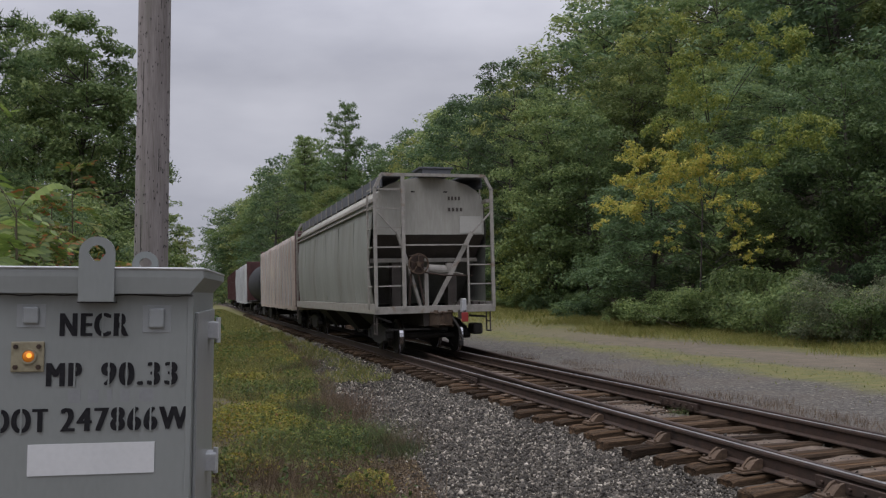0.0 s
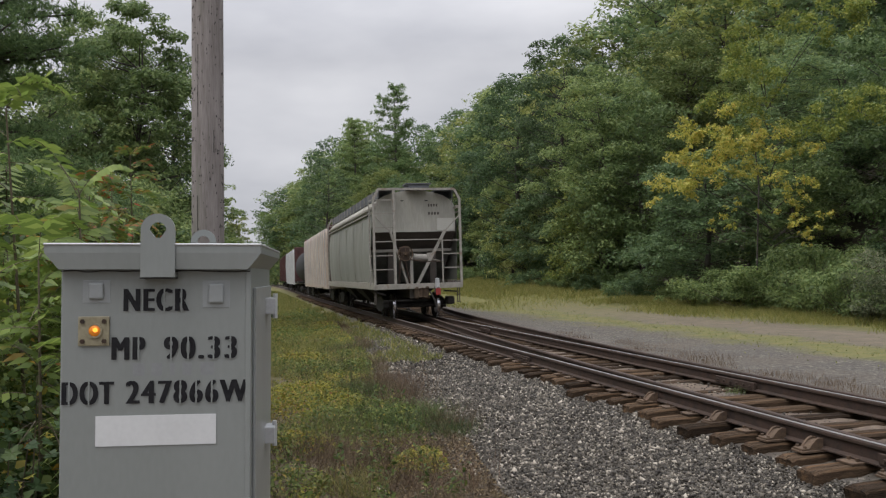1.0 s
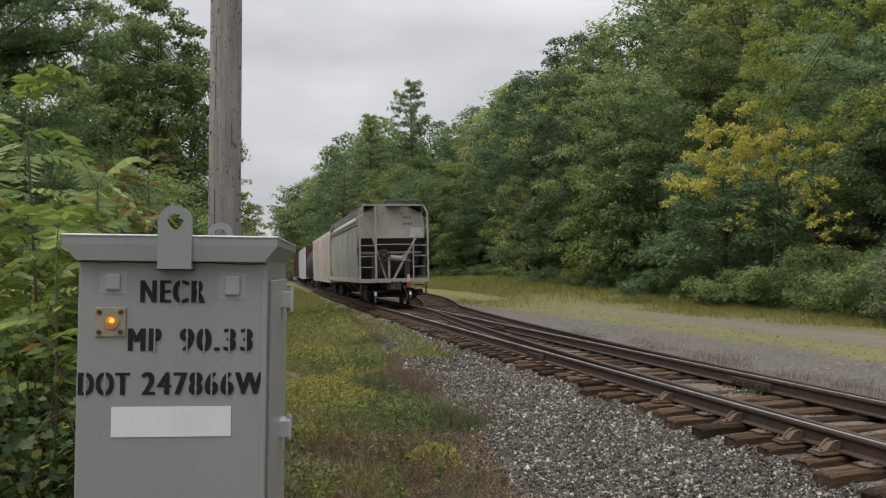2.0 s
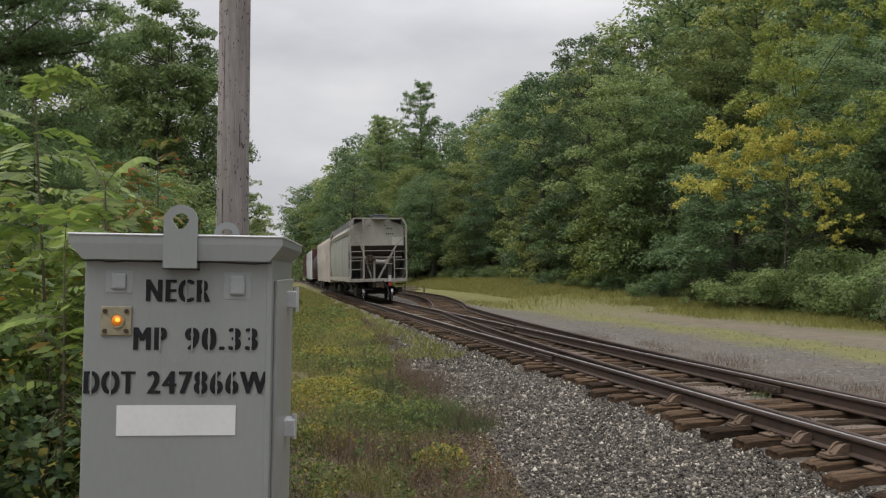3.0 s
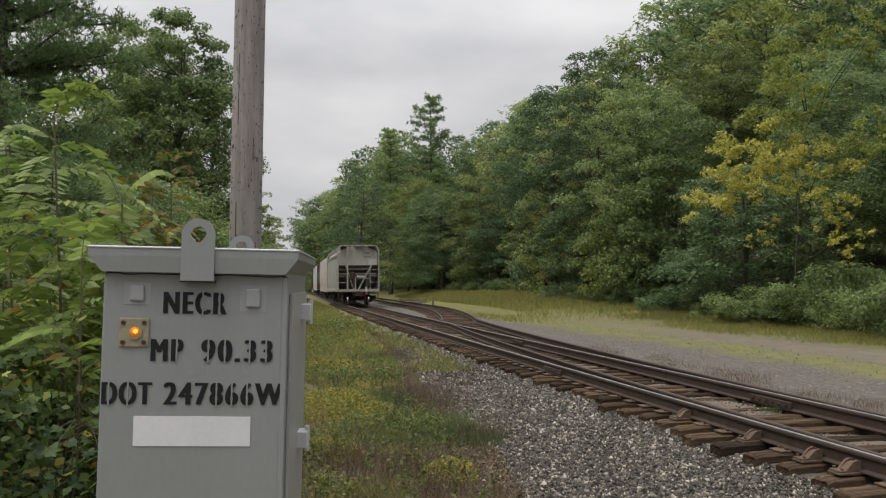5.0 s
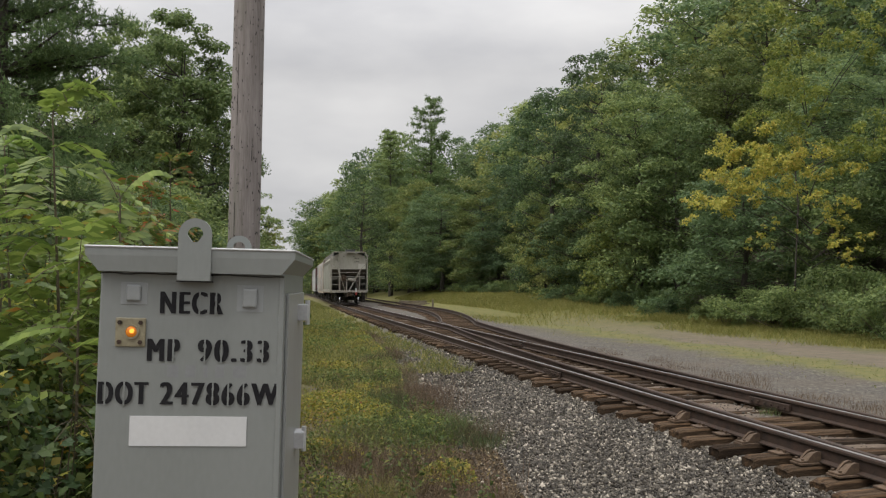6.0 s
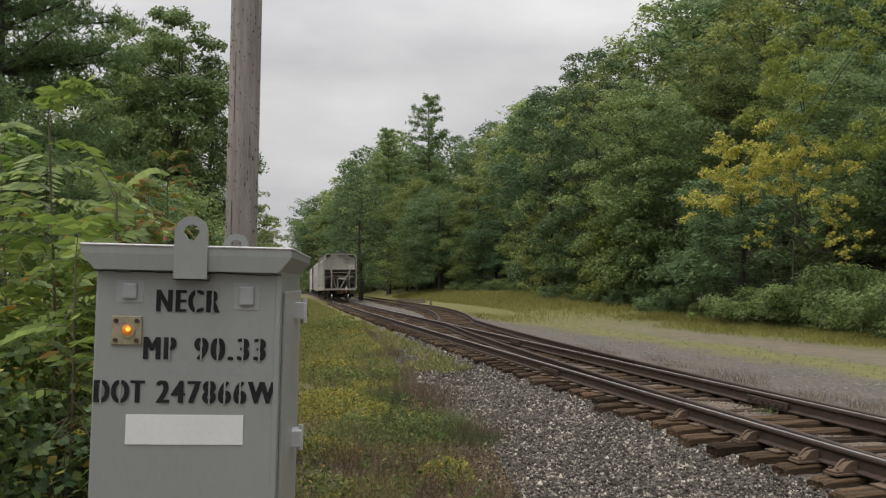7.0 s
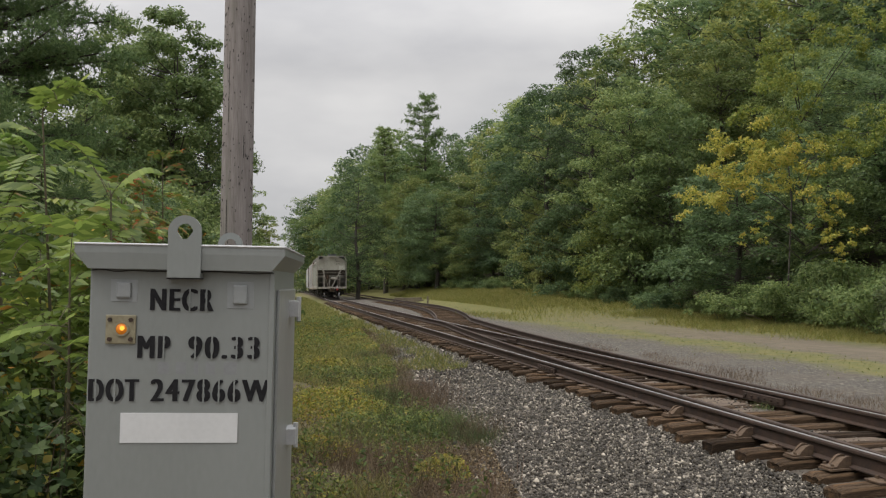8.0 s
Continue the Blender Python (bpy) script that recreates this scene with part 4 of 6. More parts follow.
        frame_rod("brace", (0.97, y + (0.05 if y == 0 else -0.05), 2.95), (0.0, y + (0.2 if y == 0 else -0.2), 1.15), 0.10)
        frame_rod("brace", (0.97, y, 2.95), (1.46, y, 3.45), 0.04)
        frame_rod("brace", (-1.42, y, 3.45), (-0.92, y, 2.9), 0.045)
        frame_rod("brace", (-0.95, y, 3.0), (-0.35, y + (0.15 if y == 0 else -0.15), 1.15), 0.07)
        frame_rod("brake_post", (-0.22, y + 0.1, 1.12), (-0.22, y + 0.1, 2.1), 0.10)
        for x in (-1.44, 1.44):
            st = Shape()
            for q in (-0.14, 0.14):
                st.bar((x, y + 0.3 + q, 1.0), (x, y + 0.3 + q, 0.50), 0.03, 0.03)
            st.bar((x, y + 0.15, 0.51), (x, y + 0.45, 0.51), 0.05, 0.03)
            st.bar((x, y + 0.15, 0.75), (x, y + 0.45, 0.75), 0.04, 0.03)
            part("stirrup_step", st, M_SHADE_GRIME, car)
    for x in (-1.5,):
        for k in range(6):
            frame_rod("side_rung", (x - 0.04, 0.08, 1.66 + 0.465 * k), (x - 0.04, 0.55, 1.66 + 0.465 * k), 0.03)
        frame_rod("side_ladder_post", (x - 0.04, 0.56, 1.1), (x - 0.04, 0.56, 3.9), 0.045)
    bw = Shape()
    bw.ring((-0.45, -0.10, 2.18), (0, 1, 0), 0.255, 0.222, 0.03, 28)
    for k in range(5):
        a = 2 * math.pi * k / 5 + 0.3
        bw.bar((-0.45, -0.10, 2.18), (-0.45 + 0.23 * math.cos(a), -0.10, 2.18 + 0.23 * math.sin(a)), 0.025, 0.02)
    bw.rod((-0.45, -0.13, 2.18), (-0.45, 0.1, 2.18), 0.06, n=10)
    part("brake_wheel", bw, M_RUSTY, car, "rusty spoked brake wheel")
    box = Shape()
    box.box(-0.62, -0.28, 0.0, 0.28, 1.95, 2.40, 0.03)
    part("brake_housing", box, M_RUST, car)
    cyl = Shape()
    cyl.rod((-0.10, 0.35, 2.06), (0.42, 0.35, 2.02), 0.125, n=16)
    cyl.rod((0.42, 0.35, 2.0), (0.80, 0.3, 1.92), 0.022, n=8)
    cyl.box(0.36, 0.52, 0.2, 0.34, 1.98, 2.2)
    part("brake_cylinder", cyl, M_RAILING, car, "light grey brake cylinder")
    chain = Shape()
    chain.rod((-0.45, -0.02, 1.95), (-0.3, 0.0, 1.2), 0.025).rod((-0.62, 0.0, 1.95), (-0.66, 0.05, 1.2), 0.03).rod((-0.3, -0.03, 1.98), (0.15, -0.02, 1.9), 0.02).rod((0.15, -0.02, 1.9), (0.95, 0, 1.88), 0.018)
    part("brake_chain", chain, M_RUST, car)
    litter = Shape()
    for x in (0.62, 0.82, 1.05, 1.22):
        litter.box(x, x + 0.14, 0.3, 0.5, 1.12, 1.12 + 0.12 + 0.12 * (x % 0.3), 0.02)
    part("deck_fitting", litter, M_SHADE_GRIME, car)
    eot = Shape()
    eot.box(0.45, 0.57, -0.60, -0.46, 1.00, 1.33, 0.02)
    dev = part("rear_marker", eot, M_GALV, car, "grey end-of-train marker")
    red = Shape()
    red.box(0.43, 0.60, -0.625, -0.60, 0.78, 1.00, 0.01)
    part("reflector", red, M_RED, dev, "red reflector panel")
    arm = Shape()
    arm.box(0.48, 0.56, -0.6, -0.2, 0.84, 1.05)
    part("marker_arm", arm, M_SHADE_GRIME, dev)
    hose = Shape()
    pts = [(0.3, -0.3, 0.9), (0.42, -0.5, 0.6), (0.45, -0.6, 0.35), (0.4, -0.62, 0.28)]
    for a, b in zip(pts, pts[1:]):
        hose.rod(a, b, 0.03)
    hose.box(0.35, 0.46, -0.66, -0.58, 0.22, 0.36, 0.02)
    part("air_hose", hose, M_DARK, car)
    gear = Shape()
    gear.box(1.05, 1.32, 0.35, 0.8, 0.42, 0.70, 0.06)
    gear.bar((0.9, 0.2, 0.9), (1.35, 0.2, 0.86), 0.05, 0.05)
    gear.bar((-1.5, 0.15, 0.95), (-1.1, 0.15, 0.80), 0.05, 0.05)
    gear.bar((-1.2, 0.15, 0.62), (0.3, 0.1, 0.60), 0.04, 0.04)
    part("uncoupling_lever", gear, M_DARK, car)
    # roof
    hatch = Shape()
    hatch.box(-0.30, 0.30, 0.9, L - 0.9, 4.36, 4.42, 0.01)
    hatch.box(-0.34, 0.52, 0.02, 0.75, 4.50, 4.55, 0.01)
    hatch.box(-0.28, 0.46, 0.05, 0.7, 4.34, 4.50, 0.01)
    part("roof_hatch", hatch, M_ROOF, car, "dark roof hatches")
    walk_way = Shape()
    for x in (-1, 1):
        walk_way.box(x * 0.98 - 0.28, x * 0.98 + 0.28, 0.1, L - 0.1, 4.30, 4.34)
        walk_way.box(x * 1.27 - 0.012, x * 1.27 + 0.012, 0.1, L - 0.1, 4.05, 4.34)
    part("running_board", walk_way, M_ROOF, car, "dark steel running boards")
    for k in range(15):
        for x in (-1, 1):
            b = Shape()
            b.bar((x * 1.29, 0.3 + k, 3.80), (x * 1.29, 0.3 + k, 4.36), 0.03, 0.03)
            part("walk_bracket", b, M_RAILING, car)
    bogie(car, 1.75, wheels)
    bogie(car, L - 1.75, wheels)
    coupler(car, 0.0, -1)
    coupler(car, L, 1)
    return car


def wrapped_sides(x, y0, y1, z0, z1, seed):
    """A stack under loose sheeting: sides with folds and a ragged hem."""
    rng = random.Random(seed)
    s = Shape()
    ny, nz = 90, 12
    for side in (-1, 1):
        k0 = len(s.v)
        for j in range(ny + 1):
            y = y0 + (y1 - y0) * j / ny
            hem = 0.10 * noise.noise(Vector((y * 2.2, seed, 0))) + rng.uniform(-0.03, 0.03)
            for k in range(nz + 1):
                t = k / nz
                fold = 0.15 * noise.noise(Vector((y * 2.6, t * 0.8, seed + side))) + 0.09 * noise.noise(Vector((y * 7, t * 1.5, seed)))
                s.v.append((side * (x + fold * (1 - abs(2 * t - 1) * 0.4)), y, z0 + hem * (1 - t) + (z1 - z0) * t))
        for j in range(ny):
            for k in range(nz):
                a = k0 + j * (nz + 1) + k
                s.f.append((a, a + 1, a + nz + 2, a + nz + 1))
    m = (ny + 1) * (nz + 1)
    for j in range(ny):
        s.f.append((j * (nz + 1) + nz, (j + 1) * (nz + 1) + nz, m + (j + 1) * (nz + 1) + nz, m + j * (nz + 1) + nz))
    for j in (0, ny):
        s.f.append(tuple(j * (nz + 1) + k for k in range(nz + 1)) + tuple(m + j * (nz + 1) + k for k in range(nz, -1, -1)))
    return s


def flat_car(y, length, wheels, wrap, label, seed, bulkhead=None):
    car = thing("flat_car", pose(5.35, y, 0.2), label, "railway wagon", "train wagons")
    deck = Shape()
    deck.box(-1.40, 1.40, 0, length, 0.98, 1.12, 0.02)
    deck.box(-0.35, 0.35, 0.2, length - 0.2, 0.62, 0.98)
    part("deck", deck, M_DARK, car)
    load = part("wrapped_load", wrapped_sides(1.46, 0.35, length - 0.35, 0.84, 3.98, seed), wrap, car, "lumber stack under loose sheeting")
    load.data.shade_smooth()
    rng = random.Random(seed)
    for k in range(int(length / 1.1)):
        st = Shape()
        yy = 0.7 + k * 1.1
        st.bar((-1.53, yy, 3.95), (-1.55, yy + rng.uniform(-0.25, 0.25), 2.3), 0.02, 0.035)
        st.bar((-1.55, yy, 2.3), (-1.53, yy + rng.uniform(-0.2, 0.2), 1.0), 0.02, 0.035)
        part("strap", st, M_WRAP_WHITE, load, "white tie-down strap")
    if bulkhead:
        for yy in (0.05, length - 0.25):
            b = Shape()
            b.box(-1.42, 1.42, yy, yy + 0.2, 1.0, 4.15, 0.03)
            wall = part("bulkhead", b, bulkhead, car, "dark red end bulkhead")
            for x in (-1.2, -0.4, 0.4, 1.2):
                r = Shape()
                r.box(x - 0.07, x + 0.07, yy - 0.12, yy, 1.0, 4.0, 0.02)
                part("stiffener", r, bulkhead, wall)
    else:
        for yy in (0.05, length - 0.17):
            b = Shape()
            b.box(-1.40, 1.40, yy, yy + 0.12, 1.0, 3.90, 0.02)
            part("bulkhead", b, M_DARK, car)
    for yb in (1.9, length - 1.9):
        bogie(car, yb, wheels)
    coupler(car, 0, -1)
    coupler(car, length, 1)
    return car


def tank_car(y, length, wheels):
    car = thing("tank_car", pose(5.35, y, 0.2), "black tank wagon with a domed end", "railway wagon", "train wagons")
    s = Shape()
    n = 28
    prof = [(0.25, 0.05), (0.30, 0.55), (0.42, 0.95), (0.62, 1.25), (0.9, 1.42), (1.2, 1.46)]
    prof = prof + [(length - a, r) for a, r in reversed(prof)]
    for yy, r in prof:
        s.v += [(r * math.cos(2 * math.pi * i / n), yy, 2.35 + r * math.sin(2 * math.pi * i / n)) for i in range(n)]
    for k in range(len(prof) - 1):
        s.f += [(k * n + i, k * n + (i + 1) % n, (k + 1) * n + (i + 1) % n, (k + 1) * n + i) for i in range(n)]
    s.f += [tuple(range(n)), tuple(range(len(s.v) - n, len(s.v)))]
    part("tank", s, M_TANK, car).data.shade_smooth()
    d = Shape()
    d.rod((0, length / 2, 3.7), (0, length / 2, 4.1), 0.4, n=16)
    d.box(-1.3, 1.3, 0, 2.2, 0.95, 1.1).box(-1.3, 1.3, length - 2.2, length, 0.95, 1.1).box(-0.3, 0.3, 0.1, length - 0.1, 0.65, 0.95)
    part("underframe", d, M_DARK, car)
    for yb in (1.8, length - 1.8):
        bogie(car, yb, wheels)
    coupler(car, 0, -1)
    coupler(car, length, 1)
    return car


def box_car(y, length, wheels, label="dark red boxcar with ribbed sides"):
    car = thing("box_car", pose(5.35, y, 0.2), label, "railway wagon", "train wagons")
    s = Shape()
    s.box(-1.45, 1.45, 0, length, 1.0, 4.1, 0.06)
    s.box(-0.35, 0.35, 0.2, length - 0.2, 0.62, 1.0)
    part("body", s, M_BOXCAR, car)
    for k in range(int(length / 1.0)):
        for x in (-1, 1):
            r = Shape()
            r.box(x * 1.48 - 0.03, x * 1.48 + 0.03, 0.4 + k, 0.5 + k, 1.02, 4.05)
            part("rib", r, M_BOXCAR, car)
    roof = Shape()
    roof.prism([(-1.5, 0, 4.1), (1.5, 0, 4.1), (0, 0, 4.32)], (0, length, 0))
    part("roof", roof, M_ROOF, car)
    for yb in (1.9, length - 1.9):
        bogie(car, yb, wheels)
    coupler(car, 0, -1)
    coupler(car, length, 1)
    return car


WHEELS = []
CARS = [(hopper_car(WHEELS), 0.0)]
for make, gap, length in ((lambda y, l: flat_car(y, l, WHEELS, M_WRAP, "flat wagon with a lumber load in beige sheeting between red bulkheads", 11, M_BOXCAR), 15.6, 17.2),
                          (lambda y, l: tank_car(y, l, WHEELS), 34.0, 12.6),
                          (lambda y, l: flat_car(y, l, WHEELS, M_WRAP_WHITE, "flat wagon with white-wrapped load between red bulkheads", 23, M_BOXCAR), 47.8, 18.0),
                          (lambda y, l: box_car(y, l, WHEELS), 67.0, 16.0),
                          (lambda y, l: box_car(y, l, WHEELS), 84.2, 16.0)):
    CARS.append((make(18.9 + gap, length), gap))


# ---- trees and plants ----
def clump_cloud(rng, clumps, count, size, spread=0.55, up=0.55, wide=0.55, shell=0.5, make=leaf_quads):
    """Leaves over clumps (x, y, z, r): most near each clump's skin, turned out and up."""
    c = np.array(clumps)
    weight = c[:, 3] ** 2
    k = rng.choice(len(c), count, p=weight / weight.sum())
    d = unit(rng.normal(0, 1, (count, 3)))
    d[:, 2] = np.where(d[:, 2] < -0.55, -d[:, 2], d[:, 2])
    rad = c[k, 3] * rng.uniform(shell ** 3, 1.12, count) ** (1 / 3)
    at = c[k, :3] + d * rad[:, None] * np.array([1.0, 1.0, 0.6]) + rng.normal(0, 0.13, (count, 3)) * c[k, 3:4]
    return make(rng, at, d + np.array([0, 0, up]), size, wide, spread)


def crown_clumps(rng, h, r, low, count, size):
    """Boughs over the crown's outline, each a spray of small flattish clumps that hangs outwards."""
    out = []
    boughs = max(10, count // 5)
    for k in range(boughs):
        t = (k + rng.uniform(0, 1)) / boughs
        z = h * (low + (0.97 - low) * t ** 0.9)
        prof = math.sin(math.pi * (0.22 + 0.66 * t)) ** 0.7
        a = k * 2.4 + rng.uniform(-0.6, 0.6)
        rr = r * prof * rng.uniform(0.55, 1.0)
        spread = size * rng.uniform(0.8, 1.35) * (1.1 - 0.4 * t)
        for _ in range(5):
            e = rng.normal(0, 0.62, 2) * spread
            away = math.hypot(rr * math.cos(a) + e[0], rr * math.sin(a) + e[1]) - rr
            out.append((rr * math.cos(a) + e[0], rr * math.sin(a) + e[1], z - 0.45 * away + rng.normal(0, 0.22) * spread, spread * rng.uniform(0.35, 0.75)))
    for k in range(count // 12):
        t = rng.uniform(0.05, 0.8)
        out.append((rng.normal(0, 0.25) * r, rng.normal(0, 0.25) * r, h * (low + (1 - low) * t), size * 0.9))
    out.append((0, 0, h - size * 0.6, size * 0.7))
    return out


def trunk_and_limbs(rng, h, clumps, r0):
    s = Shape()
    pts = [Vector((0.012 * h * math.sin(k * 1.3 + rng.uniform(0, 1)), 0.012 * h * math.cos(k * 1.7), h * 0.86 * k / 6)) for k in range(7)]
    pts[0] = Vector((0, 0, -0.4))
    for k in range(6):
        s.rod(pts[k], pts[k + 1], r0 * (1 - k / 6.6), r0 * (1 - (k + 1) / 6.6), n=8)
    for c in clumps[::4]:
        z = max(0.15 * h, c[2] - 0.25 * math.hypot(c[0], c[1]) - 0.5)
        if z < h * 0.8:
            a = Vector((0, 0, z))
            b = Vector(c[:3])
            mid = a.lerp(b, 0.55) + Vector((0, 0, -0.2))
            s.rod(a, mid, r0 * 0.16, r0 * 0.10, n=5).rod(mid, b, r0 * 0.10, r0 * 0.03, n=5)
    return s


def broadleaf(name, seed, h, r, low, clumps, csize, leaves, lsize, mat, label, m, category="tree", group="trees on the wooded slope"):
    rng = np.random.default_rng(seed)
    tree = thing(name, m, label, category, group)
    cl = crown_clumps(rng, h, r, low, clumps, csize)
    part("trunk", trunk_and_limbs(rng, h, cl, 0.018 * h), M_BARK, tree)
    part("crown", quads("crown", clump_cloud(rng, cl, leaves, lsize, wide=0.62, make=leaf_tris), mat, 3), None, tree)
    return tree


def pine_tree(name, seed, h, r, low, mat, label, m, layers, tufts, nsize, group="pines"):
    """Whorls of level boughs with tufts of needles, thinning to the top."""
    rng = np.random.default_rng(seed)
    tree = thing(name, m, label, "tree", group)
    wood = Shape()
    wood.rod((0, 0, -0.4), (0, 0, h * 0.97), 0.016 * h, 0.02, n=8)
    at, nrm = [], []
    for k in range(layers):
        t = k / (layers - 1)
        z = h * (low + (0.97 - low) * t)
        reach = min(r, 0.42 * r * math.sqrt(h - z) * 0.62) * rng.uniform(0.7, 1.1) + 0.3
        for _ in range(int(rng.integers(4, 7))):
            a = rng.uniform(0, 2 * math.pi)
            e = reach * rng.uniform(0.6, 1.1)
            lift = 0.12 + 0.25 * t
            end = Vector((e * math.cos(a), e * math.sin(a), z + e * lift))
            wood.rod((0, 0, z), end, 0.03 + 0.008 * e, 0.012, n=5)
            for _ in range(max(3, int(tufts * e / r))):
                q = rng.uniform(0.25, 1.05)
                w = 0.12 * e * (1.1 - 0.4 * q) + 0.05
                at.append((end.x * q + rng.normal(0, w), end.y * q + rng.normal(0, w), z + e * lift * q + rng.normal(0.04, 0.05 + 0.02 * r)))
    at = np.array(at)
    n = 8
    base = np.repeat(at, n, axis=0)
    d = unit(rng.normal(0, 1, base.shape) + np.array([0, 0, 0.35]))
    L = nsize * rng.uniform(0.7, 1.2, (len(base), 1))
    side = unit(np.cross(d, rng.normal(0, 1, base.shape))) * nsize * 0.09
    verts = np.stack([base - side, base + side, base + d * L], axis=1)
    part("trunk", wood, M_BARK, tree)
    part("crown", quads("crown", verts, mat, 3), None, tree)
    return tree


AXIS = radians(11.5)


def pixel_spot(mark, dist):
    """A place fitted to the camera's view: mark is a pixel column, dist the distance."""
    a = math.atan((mark - 784) / 1466) + AXIS
    return -0.44 + dist * math.sin(a), -0.37 + dist * math.cos(a)


# pixel column and pixel row of the treetops as the camera sees them
SKYLINE = [(400, 470), (480, 400), (540, 378), (560, 360), (600, 312), (650, 280), (700, 242), (740, 246), (800, 250), (850, 226), (900, 186), (950, 180), (1000, 154), (1050, 114), (1100, 64), (1150, 8), (1250, -70), (1400, -120), (1550, -190), (1900, -300)]


def skyline(x, y):
    """Treetop height at a place, fitted to the pixel skyline of the camera's view."""
    a = math.atan2(x + 0.44, y + 0.37) - AXIS
    mark = 784 + 1466 * math.tan(max(-1.2, min(1.2, a)))
    pixel_row = float(np.interp(mark, [p for p, _ in SKYLINE], [q for _, q in SKYLINE]))
    return 1.7 + math.hypot(x, y) * math.cos(a) * (510 - pixel_row) / 1466


def wood():
    rnd = random.Random(8)
    far = pose(0, -60, -50)
    front, young, back = [], [], []
    specs = [(M_LEAF, 3.3, 0.16, "green broadleaf tree at the edge of the wood"), (M_LEAF_DARK, 3.1, 0.20, "dark green broadleaf tree on the slope"), (M_LEAF_OLIVE, 3.0, 0.14, "olive-green broadleaf tree starting to turn"),
             (M_LEAF, 2.8, 0.12, "green broadleaf tree with a ragged crown"), (M_LEAF_DARK, 3.5, 0.16, "dark green spreading broadleaf tree"), (M_LEAF_OLIVE, 3.4, 0.18, "light green broadleaf tree with a loose crown")]
    for k, (mat, r, low, label) in enumerate(specs):
        front.append(broadleaf("broadleaf_tree", 100 + k, 18.0, r * 1.25, low - 0.06, 260, 1.3, 30000, 0.20, mat, label, far))
    for k, (mat, r, low, label) in enumerate(specs[:4]):
        young.append(broadleaf("broadleaf_tree", 120 + k, 9.0, r * 0.95, 0.06, 200, 0.95, 19000, 0.16, mat, label, far))
    for k, (mat, r, low, label) in enumerate(specs):
        back.append(broadleaf("broadleaf_tree", 140 + k, 18.0, r * 1.4, 0.04, 220, 1.55, 10500, 0.33, mat, label, far))
    spots, placed = [], set()
    for y in np.arange(12, 110, 4.8):
        spots.append((front, 21.5 + (3.2 if 17 < y < 36 else 0) - 0.10 * max(0, y - 60) + rnd.uniform(-1.4, 1.8), y + rnd.uniform(-1.6, 1.6), rnd.uniform(0.5, 0.78)))
    for y in np.arange(14, 70, 7.0):
        spots.append((front, 28 + rnd.uniform(-1.5, 2), y + rnd.uniform(-2, 2), rnd.uniform(0.76, 0.95)))
    for y in np.arange(70, 125, 7.0):
        spots.append((back, 28 + rnd.uniform(-1.5, 2), y + rnd.uniform(-2, 2), rnd.uniform(0.86, 1.0)))
    for y in np.arange(16, 130, 6.0):
        spots.append((back, 37 + rnd.uniform(-2, 3), y + rnd.uniform(-2, 2), rnd.uniform(0.93, 1.02)))
    for y in np.arange(26, 84, 6.0):
        spots.append((back, 46 + rnd.uniform(-2, 2), y + rnd.uniform(-2, 2), rnd.uniform(0.98, 1.04)))
    for k in range(12):
        t = k / 11
        spots.append((back, 20.5 - 13.5 * t + rnd.uniform(-1, 1), 112 + 75 * t + rnd.uniform(-3, 3), rnd.uniform(0.88, 1.0)))
    for k in range(6):
        t = k / 5
        spots.append((back, 28 - 16 * t, 128 + 45 * t, rnd.uniform(0.94, 1.03)))
    for k, (pool, x, y, share) in enumerate(spots):
        z = lie(x, y)
        h = max(6.0, skyline(x, y) * share - z)
        if h < 11.5:
            pool = young
        sc = h / (9.0 if pool is young else 18.0)
        wide = min(1.45, max(0.85, 0.5 + 0.55 * sc)) * rnd.uniform(0.9, 1.15)
        m = Matrix.LocRotScale((x, y, z), Euler((0, 0, rnd.uniform(0, 6.28))), (wide, wide, sc))
        src = pool[(k * 5 + k // 6) % len(pool)]
        if src.name not in placed:
            placed.add(src.name)
            src.matrix_basis = m
        else:
            copy_thing(src, m)
    for src in front + young + back:
        if src.name not in placed:
            x, y = 46 + rnd.uniform(-3, 3), rnd.uniform(30, 110)
            src.matrix_basis = pose(x, y, lie(x, y))


wood()
for mark, dist, top, r in ((762, 108, 172, 4.6), (690, 112, 232, 3.6)):
    x, y = pixel_spot(mark, dist)
    z = lie(x, y)
    pine_tree("pine_tree", mark, 1.7 + dist * (510 - top) / 1466 - z, r, 0.25, M_NEEDLE, "tall dark pine standing above the wood", pose(x, y, z), 21, 55, 0.42)


M_YOUNG = leaf_material("young_leaf", [(0, (0.12, 0.17, 0.045)), (0.6, (0.20, 0.25, 0.065)), (1, (0.29, 0.31, 0.085))], 0.48, 0.1)
M_OAK = leaf_material("oak_leaf", [(0, (0.046, 0.076, 0.034)), (0.6, (0.080, 0.122, 0.050)), (1, (0.122, 0.170, 0.068))], 0.4, 0.1)
